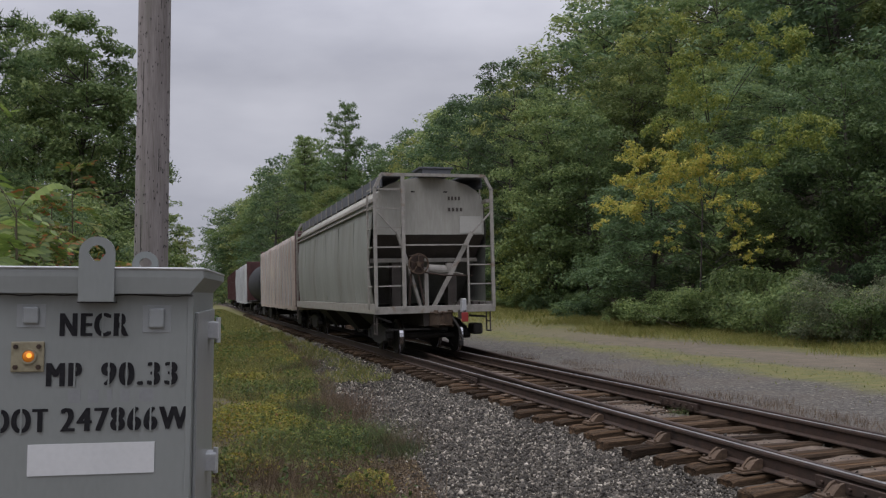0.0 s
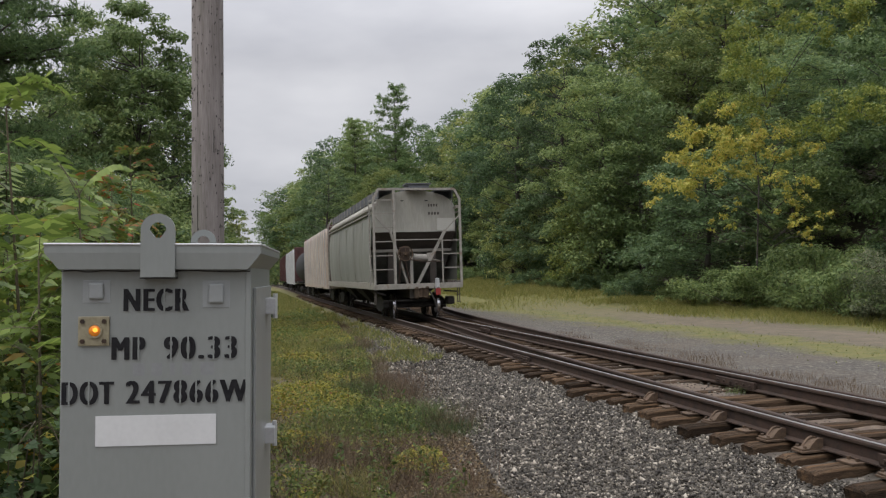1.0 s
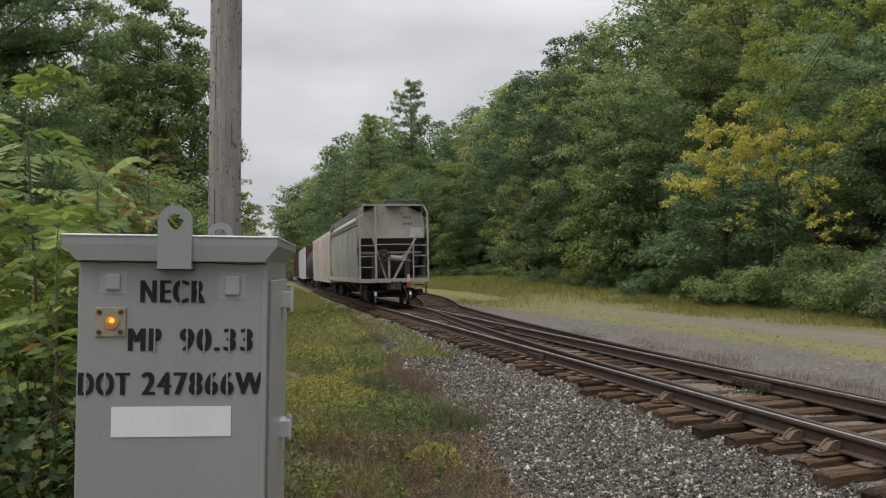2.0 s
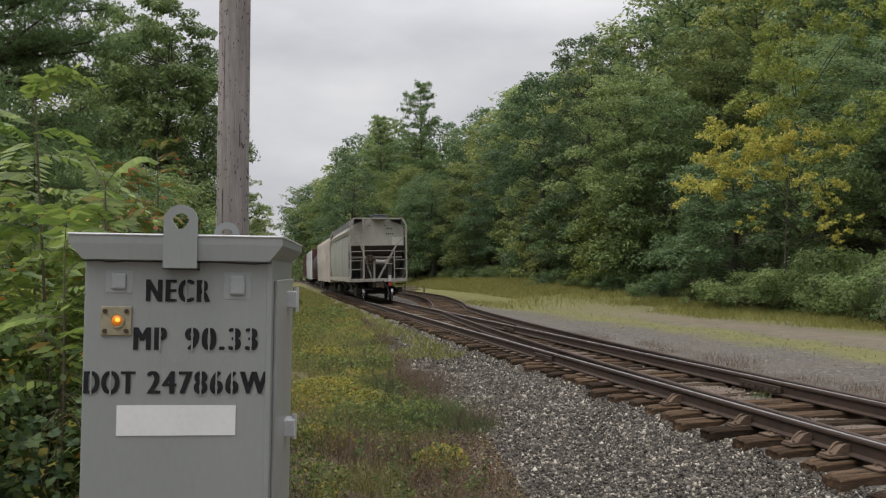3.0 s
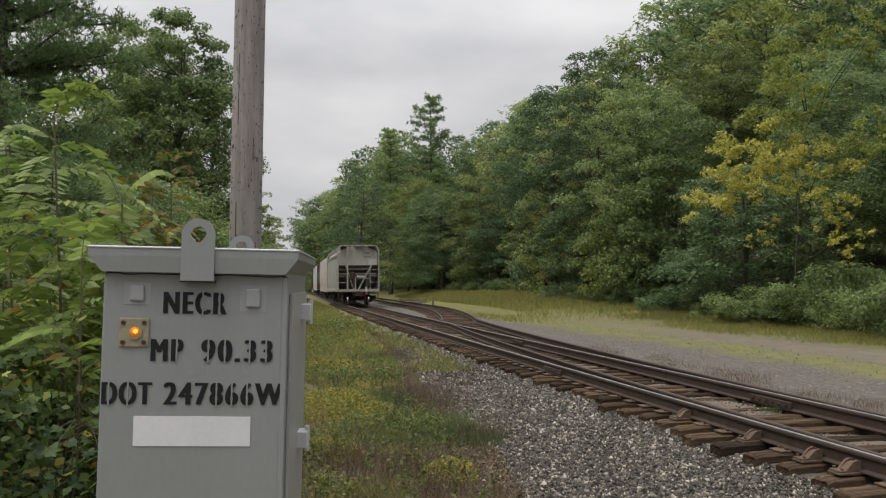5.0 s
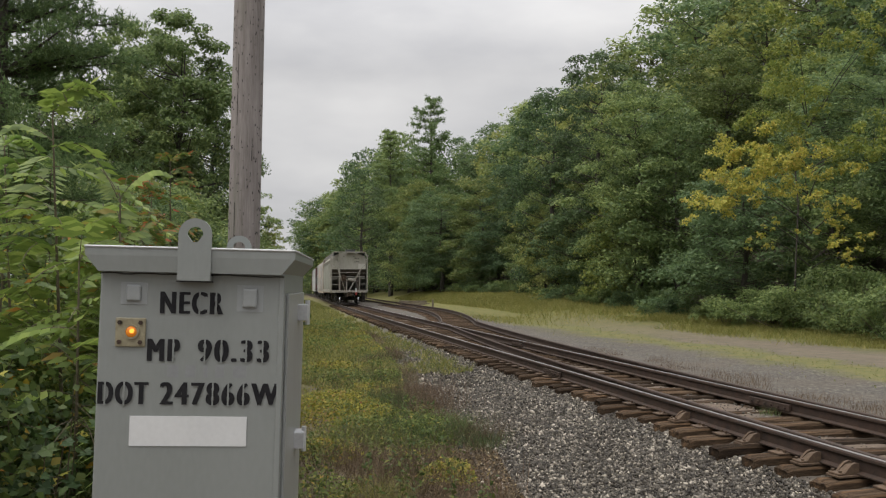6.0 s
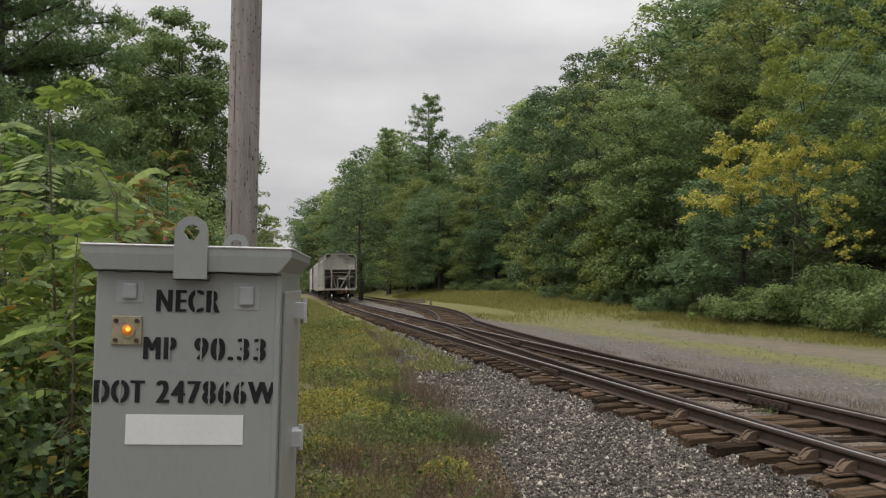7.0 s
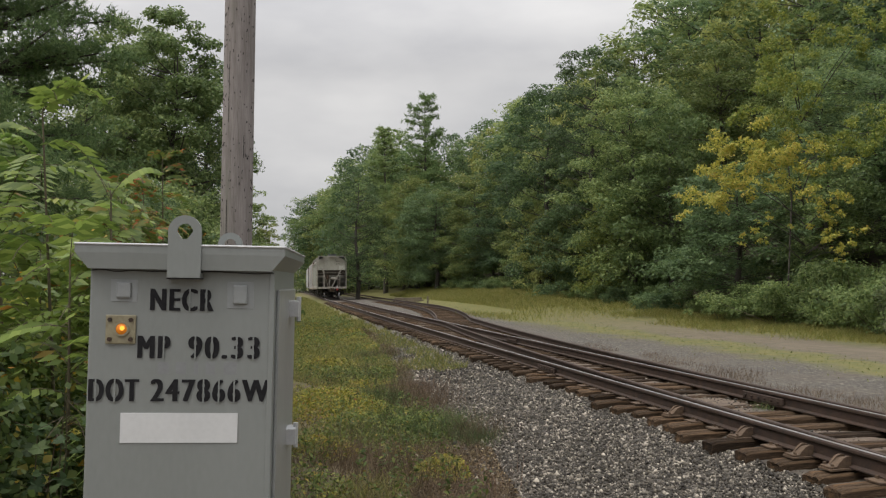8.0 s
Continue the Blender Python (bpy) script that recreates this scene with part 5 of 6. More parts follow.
for mark, dist, top, r, mat, leaves, words in ((1062, 55, 96, 3.2, M_OAK, 26000, "dark oak standing above the slope"), (980, 62, 168, 3.0, M_OAK, 20000, "dark oak standing above the slope"), (640, 92, 300, 3.2, M_OAK, 14000, "dark oak standing above the slope"),
                                              (1085, 51, 340, 1.6, M_YOUNG, 9000, "pale green young tree at the edge of the wood"), (962, 62, 378, 1.7, M_LEAF_OLIVE, 9000, "olive young tree at the edge of the wood")):
    x, y = pixel_spot(mark, dist)
    z = lie(x, y)
    broadleaf("broadleaf_tree", mark, 1.7 + dist * (510 - top) / 1466 - z, r, 0.10 if mat is M_OAK else 0.02, 220, 1.0 if mat is M_OAK else 0.7, leaves, 0.18 if mat is M_OAK else 0.15, mat, words, pose(x, y, z))


def yellow_maple():
    rng = np.random.default_rng(77)
    # clumps fitted to the camera's view: pixel column, row and radius
    spots = [(1268, 335, 40), (1285, 285, 34), (1262, 372, 30), (1345, 318, 38), (1400, 335, 40), (1440, 318, 34), (1490, 300, 34), (1545, 288, 36), (1362, 215, 46), (1385, 160, 46), (1350, 258, 34), (1395, 110, 36), (1520, 130, 40), (1555, 105, 34),
             (1328, 430, 15), (1345, 405, 10), (1465, 398, 18), (1480, 440, 18), (1472, 465, 12), (1310, 345, 26), (1600, 280, 40)]
    dist = 33.0
    clumps = []
    bx, by = pixel_spot(1430, dist + 2.5)
    bz = lie(bx, by)
    for mark, pixel_row, r in spots:
        x, y = pixel_spot(mark + 24, dist - 1.5 + rng.uniform(-1.0, 1.0))
        clumps.append((x - bx, y - by, 1.7 + dist * (508 - pixel_row) / 1500 - bz, r * dist / 1466))
    tree = thing("maple_tree", pose(bx, by, bz), "young maple with branches turned yellow in front of the wood", "tree")
    s = Shape()
    s.rod((0, 1.2, -0.4), (0.2, 0.9, 5.0), 0.04, 0.03, n=8).rod((0.2, 0.9, 5.0), (-0.5, 0.3, 9.0), 0.03, 0.01, n=7)
    for x, y, z, r in clumps:
        a = Vector((0.1, 0, max(1.2, min(8, z - 0.35 * abs(x)))))
        mid = a.lerp(Vector((x, y, z)), 0.5) + Vector((0, 0, 0.15))
        s.rod(a, mid, 0.025, 0.016, n=5).rod(mid, (x, y, z), 0.016, 0.005, n=5)
    part("trunk", s, M_BARK, tree)
    small, lime = [], []
    for k, (x, y, z, r) in enumerate(clumps):
        pool = lime if spots[k][1] < 270 or spots[k][0] > 1480 or rng.uniform() < 0.15 else small
        for _ in range(9):
            # a spray: small tufts along a twig that droops outwards
            d = rng.normal(0, 0.72, 3) * r
            way = unit(rng.normal(0, 1, 3)) * np.array([1, 1, 0.3]) * r * 0.55
            for j in range(4):
                pool.append((x + d[0] + way[0] * j / 3, y + d[1] + way[1] * j / 3, z + d[2] * 0.9 - 0.10 * r * j, r * rng.uniform(0.16, 0.40)))
    part("crown", quads("crown", clump_cloud(rng, small, 8000, 0.11, 0.9, 0.5, 0.65, 0.1, make=leaf_tris), M_LEAF_YELLOW, 3), None, tree, "bright yellow leaves")
    part("crown", quads("crown", clump_cloud(rng, lime, 11000, 0.115, 0.9, 0.5, 0.65, 0.1, make=leaf_tris), M_LIME, 3), None, tree, "yellow-green leaves")
    return tree


yellow_maple()


def right_brush():
    rnd = random.Random(31)
    rng = np.random.default_rng(31)
    made = []
    for k, mat in enumerate((M_LEAF, M_LEAF, M_LEAF_DARK)):
        cl = [(rng.normal(0, 0.9), rng.normal(0, 0.9), rng.uniform(0.2, 1.5), rng.uniform(0.35, 0.6)) for _ in range(22)]
        b = thing("bush", pose(0, -60, -50), "leafy green bush at the foot of the wood", "bush", "bushes along the wood")
        s = Shape()
        for x, y, z, r in cl:
            s.rod((0.1 * x, 0.1 * y, -0.2), (x, y, z), 0.02, 0.006, n=4)
        part("branchwork", s, M_STEM, b)
        part("foliage", quads("foliage", clump_cloud(rng, cl, 5000, 0.12, 0.6, 0.8, 0.6, make=leaf_tris), mat, 3), None, b)
        made.append(b)
    n, own = 0, []
    for y in np.arange(13, 90, 3.0):
        for row in range(2):
            x = 18.6 + row * 1.5 + rnd.uniform(-0.6, 0.6)
            s = rnd.uniform(0.6, 1.05) * (1.0 + 0.25 * row) * (0.62 if y > 33 else 1.0)
            m = Matrix.LocRotScale((x, y + rnd.uniform(-1, 1), lie(x, y) - 0.05), Euler((0, 0, rnd.uniform(0, 6.28))), (s, s, s * rnd.uniform(0.8, 1.15)))
            if n < 3:
                own.append(m)
            else:
                copy_thing(made[rnd.randrange(3)], m)
            n += 1
    for b, m in zip(made, own):
        b.matrix_basis = m
    # undergrowth in the shade of the trees
    for y in np.arange(15, 62, 3.2):
        x = 22.6 + rnd.uniform(-0.8, 1.2)
        s = rnd.uniform(1.0, 1.5)
        copy_thing(made[2 if rnd.random() < 0.7 else 0], Matrix.LocRotScale((x, y, lie(x, y) - 0.1), Euler((0, 0, rnd.uniform(0, 6.28))), (s, s, s)))
    for x, y, sc in ((18.1, 21.0, 0.85), (18.7, 19.4, 1.15)):
        cl = [(rng.normal(0, 0.75), rng.normal(0, 0.75), rng.uniform(0.2, 1.7), rng.uniform(0.3, 0.5)) for _ in range(24)]
        b = thing("bush", Matrix.LocRotScale((x, y, lie(x, y) - 0.05), None, (sc, sc, sc)), "grey-green bush with fine leaves beside the dirt track", "bush", "bushes along the wood")
        twigs = Shape()
        for px, py, pz, r in cl:
            twigs.rod((0.1 * px, 0.1 * py, -0.2), (px, py, pz), 0.018, 0.005, n=4)
        part("branchwork", twigs, M_STEM, b)
        part("foliage", quads("foliage", clump_cloud(rng, cl, 9000, 0.075, 0.7, 0.8, 0.5, make=leaf_tris), M_GREYLEAF, 3), None, b)


right_brush()


def left_wood():
    for seed, (mark, dist, top, r, low, mat, leaves, ls) in enumerate((
            (316, 34, 40, 2.8, 0.14, M_LEAF, 42000, 0.15), (235, 37, 58, 3.2, 0.12, M_LEAF, 36000, 0.155), (376, 40, 112, 1.4, 0.10, M_LEAF_DARK, 12000, 0.14), (150, 34, 110, 3.4, 0.10, M_LEAF, 26000, 0.165), (60, 30, 140, 3.4, 0.05, M_LEAF, 16000, 0.15),
            (440, 72, 342, 2.0, 0.02, M_LEAF, 14000, 0.22), (396, 60, 335, 2.2, 0.02, M_LEAF, 8000, 0.22), (345, 50, 250, 2.4, 0.02, M_LEAF_OLIVE, 10000, 0.2), (474, 105, 396, 1.8, 0.02, M_LEAF_OLIVE, 6000, 0.3), (-120, 26, 60, 3.0, 0.05, M_LEAF, 12000, 0.16), (300, 26, 330, 2.2, 0.02, M_LEAF, 12000, 0.115), (190, 24, 320, 2.4, 0.02, M_LEAF_DARK, 12000, 0.11), (90, 20, 300, 2.2, 0.02, M_LEAF, 12000, 0.10))):
        x, y = pixel_spot(mark, dist)
        z = lie(x, y)
        broadleaf("broadleaf_tree", 300 + seed, 1.7 + dist * (510 - top) / 1466 - z, r, low, 260 if dist < 45 else 140, 0.8 if dist < 45 else 1.0, leaves, ls, mat, "green broadleaf tree beside the line", pose(x, y, z), group="trees beside the line")
    x, y = pixel_spot(-5, 17)
    pine_tree("pine_tree", 9, 13.0, 2.6, 0.2, M_NEEDLE, "pine with long level boughs", pose(x, y, lie(x, y)), 26, 320, 0.12)


left_wood()


def frond(rng, at, way, length, droop, pairs, width):
    """A pinnate leaf: pairs of narrow leaflets on a bending stalk."""
    way = Vector(way).normalized()
    side = way.cross(Vector((0, 0, 1))).normalized()
    out, stalk = [], []
    for k in range(pairs * 2 + 1):
        t = k / (pairs * 2)
        p = Vector(at) + way * length * t + Vector((0, 0, -droop * length * t * t))
        stalk.append(p)
    for k in range(2, pairs * 2 + 1, 2):
        t = k / (pairs * 2)
        ll = width * (0.55 + 0.45 * math.sin(math.pi * min(1, t * 0.9 + 0.12))) * rng.uniform(0.85, 1.1)
        for sgn in (-1, 1):
            d = (side * sgn + way * 0.45 + Vector((0, 0, -0.55 + rng.uniform(-0.2, 0.2)))).normalized()
            w = way * ll * 0.17
            a = stalk[k]
            lift = Vector((0, 0, 0.02 * ll))
            out.append([a, a + d * ll * 0.4 + w + lift, a + d * ll, a + d * ll * 0.4 - w + lift])
    e = stalk[-1]
    d = (way + Vector((0, 0, -droop))).normalized()
    out.append([e, e + d * width * 0.35 + side * width * 0.12, e + d * width * 0.8, e + d * width * 0.35 - side * width * 0.12])
    return out, stalk


def sumac(mark, dist, top, seed, mat, label, heads, spread, scale=1.0):
    rng = random.Random(seed)
    bx, by = pixel_spot(mark, dist)
    bz = lie(bx, by)
    plant = thing("sumac", pose(bx, by, bz), label, "shrub", "sumacs beside the line")
    H = 1.7 + dist * (510 - top) / 1466 - bz
    leaves, wood_s = [], Shape()
    for k in range(heads):
        a = rng.uniform(0, 6.28)
        q = rng.uniform(0.2, 1) * spread if k else 0.0
        tip = Vector((q * math.cos(a), q * math.sin(a), H * (1 if k == 0 else rng.uniform(0.55, 0.92))))
        foot = Vector((0.15 * math.cos(a), 0.15 * math.sin(a), -0.1))
        mid = foot.lerp(tip, 0.55) + Vector((0.3 * q * math.cos(a), 0.3 * q * math.sin(a), 0))
        wood_s.rod(foot, mid, 0.012, 0.009, n=6).rod(mid, tip, 0.009, 0.004, n=6)
        for j in range(18):
            b = rng.uniform(0, 6.28)
            up = rng.uniform(0.1, 1.0) if j > 3 else rng.uniform(1.0, 2.2)
            z = tip.z - (0.045 * j if j > 2 else 0)
            lv, stalk = frond(rng, (tip.x, tip.y, z), (math.cos(b), math.sin(b), up), rng.uniform(0.32, 0.55) * scale, rng.uniform(0.5, 1.1), rng.randint(12, 15), rng.uniform(0.09, 0.125) * scale)
            leaves += lv
            for p, r in zip(stalk[::3], stalk[3::3]):
                wood_s.rod(p, r, 0.003, 0.002, n=3)
    part("stem", wood_s, M_STEM, plant)
    part("foliage", quads("foliage", np.array([[tuple(p) for p in q] for q in leaves]), mat), None, plant)


sumac(90, 4.7, 232, 1, M_SUMAC, "green sumac with long feathery fronds", 8, 0.75, 1.05)
sumac(5, 5.2, 290, 2, M_SUMAC, "green sumac with long feathery fronds", 8, 0.7, 1.05)
sumac(190, 5.6, 410, 3, M_SUMAC, "low green sumac behind the case", 5, 0.6)
sumac(300, 8.2, 300, 4, M_SUMAC_RED, "sumac with fronds turning red and orange", 6, 0.7, 0.9)
sumac(230, 7.4, 350, 5, M_SUMAC_RED, "sumac with fronds turning red and orange", 6, 0.8, 0.9)


def thicket(name, seed, cx, cy, rx, ry, h, count, size, mat, label, low=0.0, clumps=40, group="shrubs beside the line"):
    rng = np.random.default_rng(seed)
    z0 = lie(cx, cy)
    b = thing(name, pose(cx, cy, z0), label, "shrub", group)
    cl = []
    for _ in range(clumps):
        a, q = rng.uniform(0, 6.28), math.sqrt(rng.uniform(0, 1))
        x, y = rx * q * math.cos(a), ry * q * math.sin(a)
        top = h * (1 - 0.35 * q * q)
        cl.append((x, y, rng.uniform(low, 1) * top, rng.uniform(0.10, 0.22) * min(1.6, h)))
    s = Shape()
    for x, y, z, r in cl:
        s.rod((x * 0.45, y * 0.45, -0.1), (x * 0.8, y * 0.8, z * 0.6), 0.008, 0.006, n=5).rod((x * 0.8, y * 0.8, z * 0.6), (x, y, z), 0.006, 0.003, n=4)
    part("branchwork", s, M_STEM, b)
    part("foliage", quads("foliage", clump_cloud(rng, cl, int(count * (3.0 if count < 3900 else 1.4)), size * (0.58 if count < 3900 else 0.68), 0.6, 0.6, 0.7, 0.2, ovate_leaves), mat, 5), None, b)


for k, (mark, dist, rx, ry, h, n, ls) in enumerate(((0, 4.4, 0.38, 0.42, 1.75, 3200, 0.085), (115, 5.0, 0.45, 0.42, 1.85, 3600, 0.085), (-120, 3.6, 0.35, 0.4, 1.9, 2600, 0.085), (60, 5.6, 0.8, 0.7, 2.2, 4200, 0.09), (200, 6.6, 0.9, 0.7, 2.25, 4200, 0.09),
                                               (330, 8.0, 1.0, 0.8, 2.3, 4200, 0.09), (395, 9.5, 0.55, 0.6, 2.25, 4000, 0.09), (120, 9.0, 1.5, 1.0, 2.9, 5200, 0.10), (300, 12, 1.6, 1.2, 2.9, 5200, 0.11), (440, 16, 0.6, 1.2, 2.4, 4200, 0.12), (30, 8.0, 1.2, 1.0, 3.0, 4200, 0.10), (430, 24, 0.8, 2.0, 2.8, 4200, 0.15))):
    x, y = pixel_spot(mark, dist)
    thicket("shrub", 500 + k, x, y, rx, ry, h, n, ls, M_BRIGHT if k in (1, 3, 4, 5, 6) else M_SHRUB, "tangled light green shrub" if k in (1, 3, 4, 5, 6) else "tangled green shrub with a few yellow leaves")


def lobed_leaf(rng, at, size, tilt, turn):
    """A broad leaf of five lobes, cupped along its veins."""
    tip = [(0, -0.5), (0.18, -0.38), (0.46, -0.30), (0.34, -0.04), (0.50, 0.16), (0.24, 0.20), (0.16, 0.36), (0, 0.55), (-0.16, 0.36), (-0.24, 0.20), (-0.50, 0.16), (-0.34, -0.04), (-0.46, -0.30), (-0.18, -0.38)]
    m = Matrix.Translation(at) @ Euler((tilt, rng.uniform(-0.4, 0.4), turn)).to_matrix().to_4x4()
    v = [m @ Vector((x * size * rng.uniform(0.9, 1.1), y * size, (-0.35 * x * x + 0.05) * size)) for x, y in tip] + [m @ Vector((0, 0, 0))]
    return v, [(i, (i + 1) % 14, 14) for i in range(14)]


def vine_shrub(mark, dist, seed, h, label):
    """Bare forked stems with a few broad leaves, dark below and yellowing above."""
    rng = random.Random(seed)
    x, y = pixel_spot(mark, dist)
    plant = thing("vine_shrub", pose(x, y, lie(x, y)), label, "shrub", "shrubs beside the line")
    stem, green, gold = Shape(), Shape(), Shape()
    for k in range(4):
        a = Vector((rng.uniform(-0.05, 0.05), rng.uniform(-0.05, 0.05), -0.05))
        lean = Vector((rng.uniform(-0.22, 0.22), rng.uniform(-0.12, 0.05), 0))
        for j in range(6):
            b = a + lean / 6 + Vector((rng.uniform(-0.02, 0.02), rng.uniform(-0.02, 0.02), h / 6 * rng.uniform(0.85, 1.05)))
            stem.rod(a, b, 0.007 - 0.0008 * j, 0.0062 - 0.0008 * j, n=5)
            for _ in range(3):
                q = b + Vector((rng.uniform(-0.14, 0.14), rng.uniform(-0.16, 0.06), rng.uniform(-0.10, 0.08)))
                stem.rod(b, q, 0.0022, 0.0015, n=3)
                (gold if j > 2 and rng.random() < 0.13 else green).add(*lobed_leaf(rng, q, rng.uniform(0.035, 0.085), rng.uniform(0.2, 1.0), rng.uniform(-1.2, 1.2)))
            a = b
    part("stem", stem, M_STEM, plant)
    part("foliage", green, M_VINE, plant)
    if gold.v:
        part("foliage", gold, M_LEAF_YELLOW, plant, "yellowed leaves")


M_VINE = leaf_material("vine_leaf", [(0, (0.040, 0.074, 0.028)), (0.6, (0.072, 0.118, 0.040)), (1, (0.130, 0.175, 0.055))], 0.35, 0.2, 0.3)
vine_shrub(88, 3.9, 61, 1.55, "forked bare stems with broad lobed green leaves")
vine_shrub(20, 3.7, 62, 1.45, "forked bare stems with broad lobed green leaves")
vine_shrub(128, 4.3, 63, 1.65, "tall stems with lobed leaves, some yellow")
vine_shrub(-60, 3.6, 64, 1.6, "tall stems with lobed leaves, some yellow")


def stones(rng, x0, x1, y0, y1, count, size):
    """Crushed stones: skewed little blocks lying on the ballast."""
    x, y = rng.uniform(x0, x1, count), rng.uniform(y0, y1, count)
    z = np.array([lie(a, b) for a, b in zip(x, y)])
    s = size * rng.lognormal(0, 0.27, count)
    base = np.array([[1, 0.25, 0], [-1, -0.2, 0], [0.2, 1, 0], [-0.25, -1, 0], [0, 0.1, 1], [0.1, 0, -1]]) * 0.72
    v = base[None] * rng.uniform(0.6, 1.2, (count, 1, 3)) + rng.normal(0, 0.15, (count, 6, 3))
    q = unit(rng.normal(0, 1, (count, 4)))
    w, a, b, c = q.T
    R = np.stack([1 - 2 * (b * b + c * c), 2 * (a * b - c * w), 2 * (a * c + b * w), 2 * (a * b + c * w), 1 - 2 * (a * a + c * c), 2 * (b * c - a * w), 2 * (a * c - b * w), 2 * (b * c + a * w), 1 - 2 * (a * a + b * b)], axis=1).reshape(-1, 3, 3)
    v = np.einsum("nij,nkj->nki", R, v) * s[:, None, None]
    v += np.stack([x, y, z + s * rng.uniform(0.0, 0.45, count)], axis=1)[:, None]
    return v


def build_ballast():
    rng = np.random.default_rng(12)
    sets = [stones(rng, 1.5, 4.25, 4.6, 9.0, 30000, 0.022), stones(rng, 1.8, 4.25, 9.0, 15.0, 26000, 0.025), stones(rng, 2.2, 4.2, 15.0, 30.0, 16000, 0.032),
            stones(rng, 4.2, 6.6, 4.6, 14.0, 2600, 0.017), stones(rng, 6.4, 7.5, 5.0, 20.0, 4000, 0.018), stones(rng, 0.7, 1.8, 5.0, 14.0, 2600, 0.024)]
    v = np.concatenate(sets)
    n = len(v)
    faces = np.array([[0, 2, 4], [2, 1, 4], [1, 3, 4], [3, 0, 4], [2, 0, 5], [1, 2, 5], [3, 1, 5], [0, 3, 5]])
    idx = (np.arange(n)[:, None, None] * 6 + faces[None]).reshape(-1)
    me = bpy.data.meshes.new("ballast")
    me.vertices.add(n * 6)
    me.vertices.foreach_set("co", v.astype(np.float32).ravel())
    me.loops.add(len(idx))
    me.loops.foreach_set("vertex_index", idx.astype(np.int32))
    me.polygons.add(len(idx) // 3)
    me.polygons.foreach_set("loop_start", np.arange(0, len(idx), 3, dtype=np.int32))
    me.materials.append(M_STONE)
    me.update(calc_edges=True)
    tagged(new("ballast", me), "grey crushed stone ballast along the track", "gravel", kind="stuff")


build_ballast()


def patch(x, y, scale, seed):
    return np.array([noise.noise(Vector((a * scale, b * scale, seed))) for a, b in zip(x, y)])


def heights(x, y):
    return np.array([lie(a, b) for a, b in zip(x, y)])


def blades(rng, x, y, tall, wide, lean=0.35):
    n = len(x)
    base = np.stack([x, y, heights(x, y) - 0.01], axis=1)
    up = np.array([0, 0, 1.0]) + rng.normal(0, lean, (n, 3)) * np.array([1, 1, 0.1])
    a = rng.uniform(0, 2 * math.pi, n)
    side = np.stack([np.cos(a), np.sin(a), np.zeros(n)], axis=1) * (np.broadcast_to(wide, n)[:, None] / 2)
    L = (tall * rng.uniform(0.5, 1.2, n))[:, None]
    bend = rng.normal(0, 0.25, (n, 3)) * np.array([1, 1, 0]) * L
    tip = base + up * L + bend
    return np.stack([base - side, base + side, tip], axis=1)


def verge(name, verts, mat, label, category):
    tagged(new(name, quads(name, verts, mat, verts.shape[1])), label, category, kind="stuff")


def edge_of_ballast(y):
    return np.interp(y, [4, 7, 9.4, 11.5, 15, 20, 30, 60], [1.2, 1.5, 1.85, 1.95, 2.0, 2.6, 3.0, 3.3])


def near_any(x, y, spots):
    """1 at the middle of a spot (x, y, rx, ry), falling to 0 at its rim."""
    out = np.zeros(len(x))
    for cx, cy, rx, ry in spots:
        out = np.maximum(out, 1 - np.sqrt(((x - cx) / rx) ** 2 + ((y - cy) / ry) ** 2))
    return np.clip(out, 0, 1)


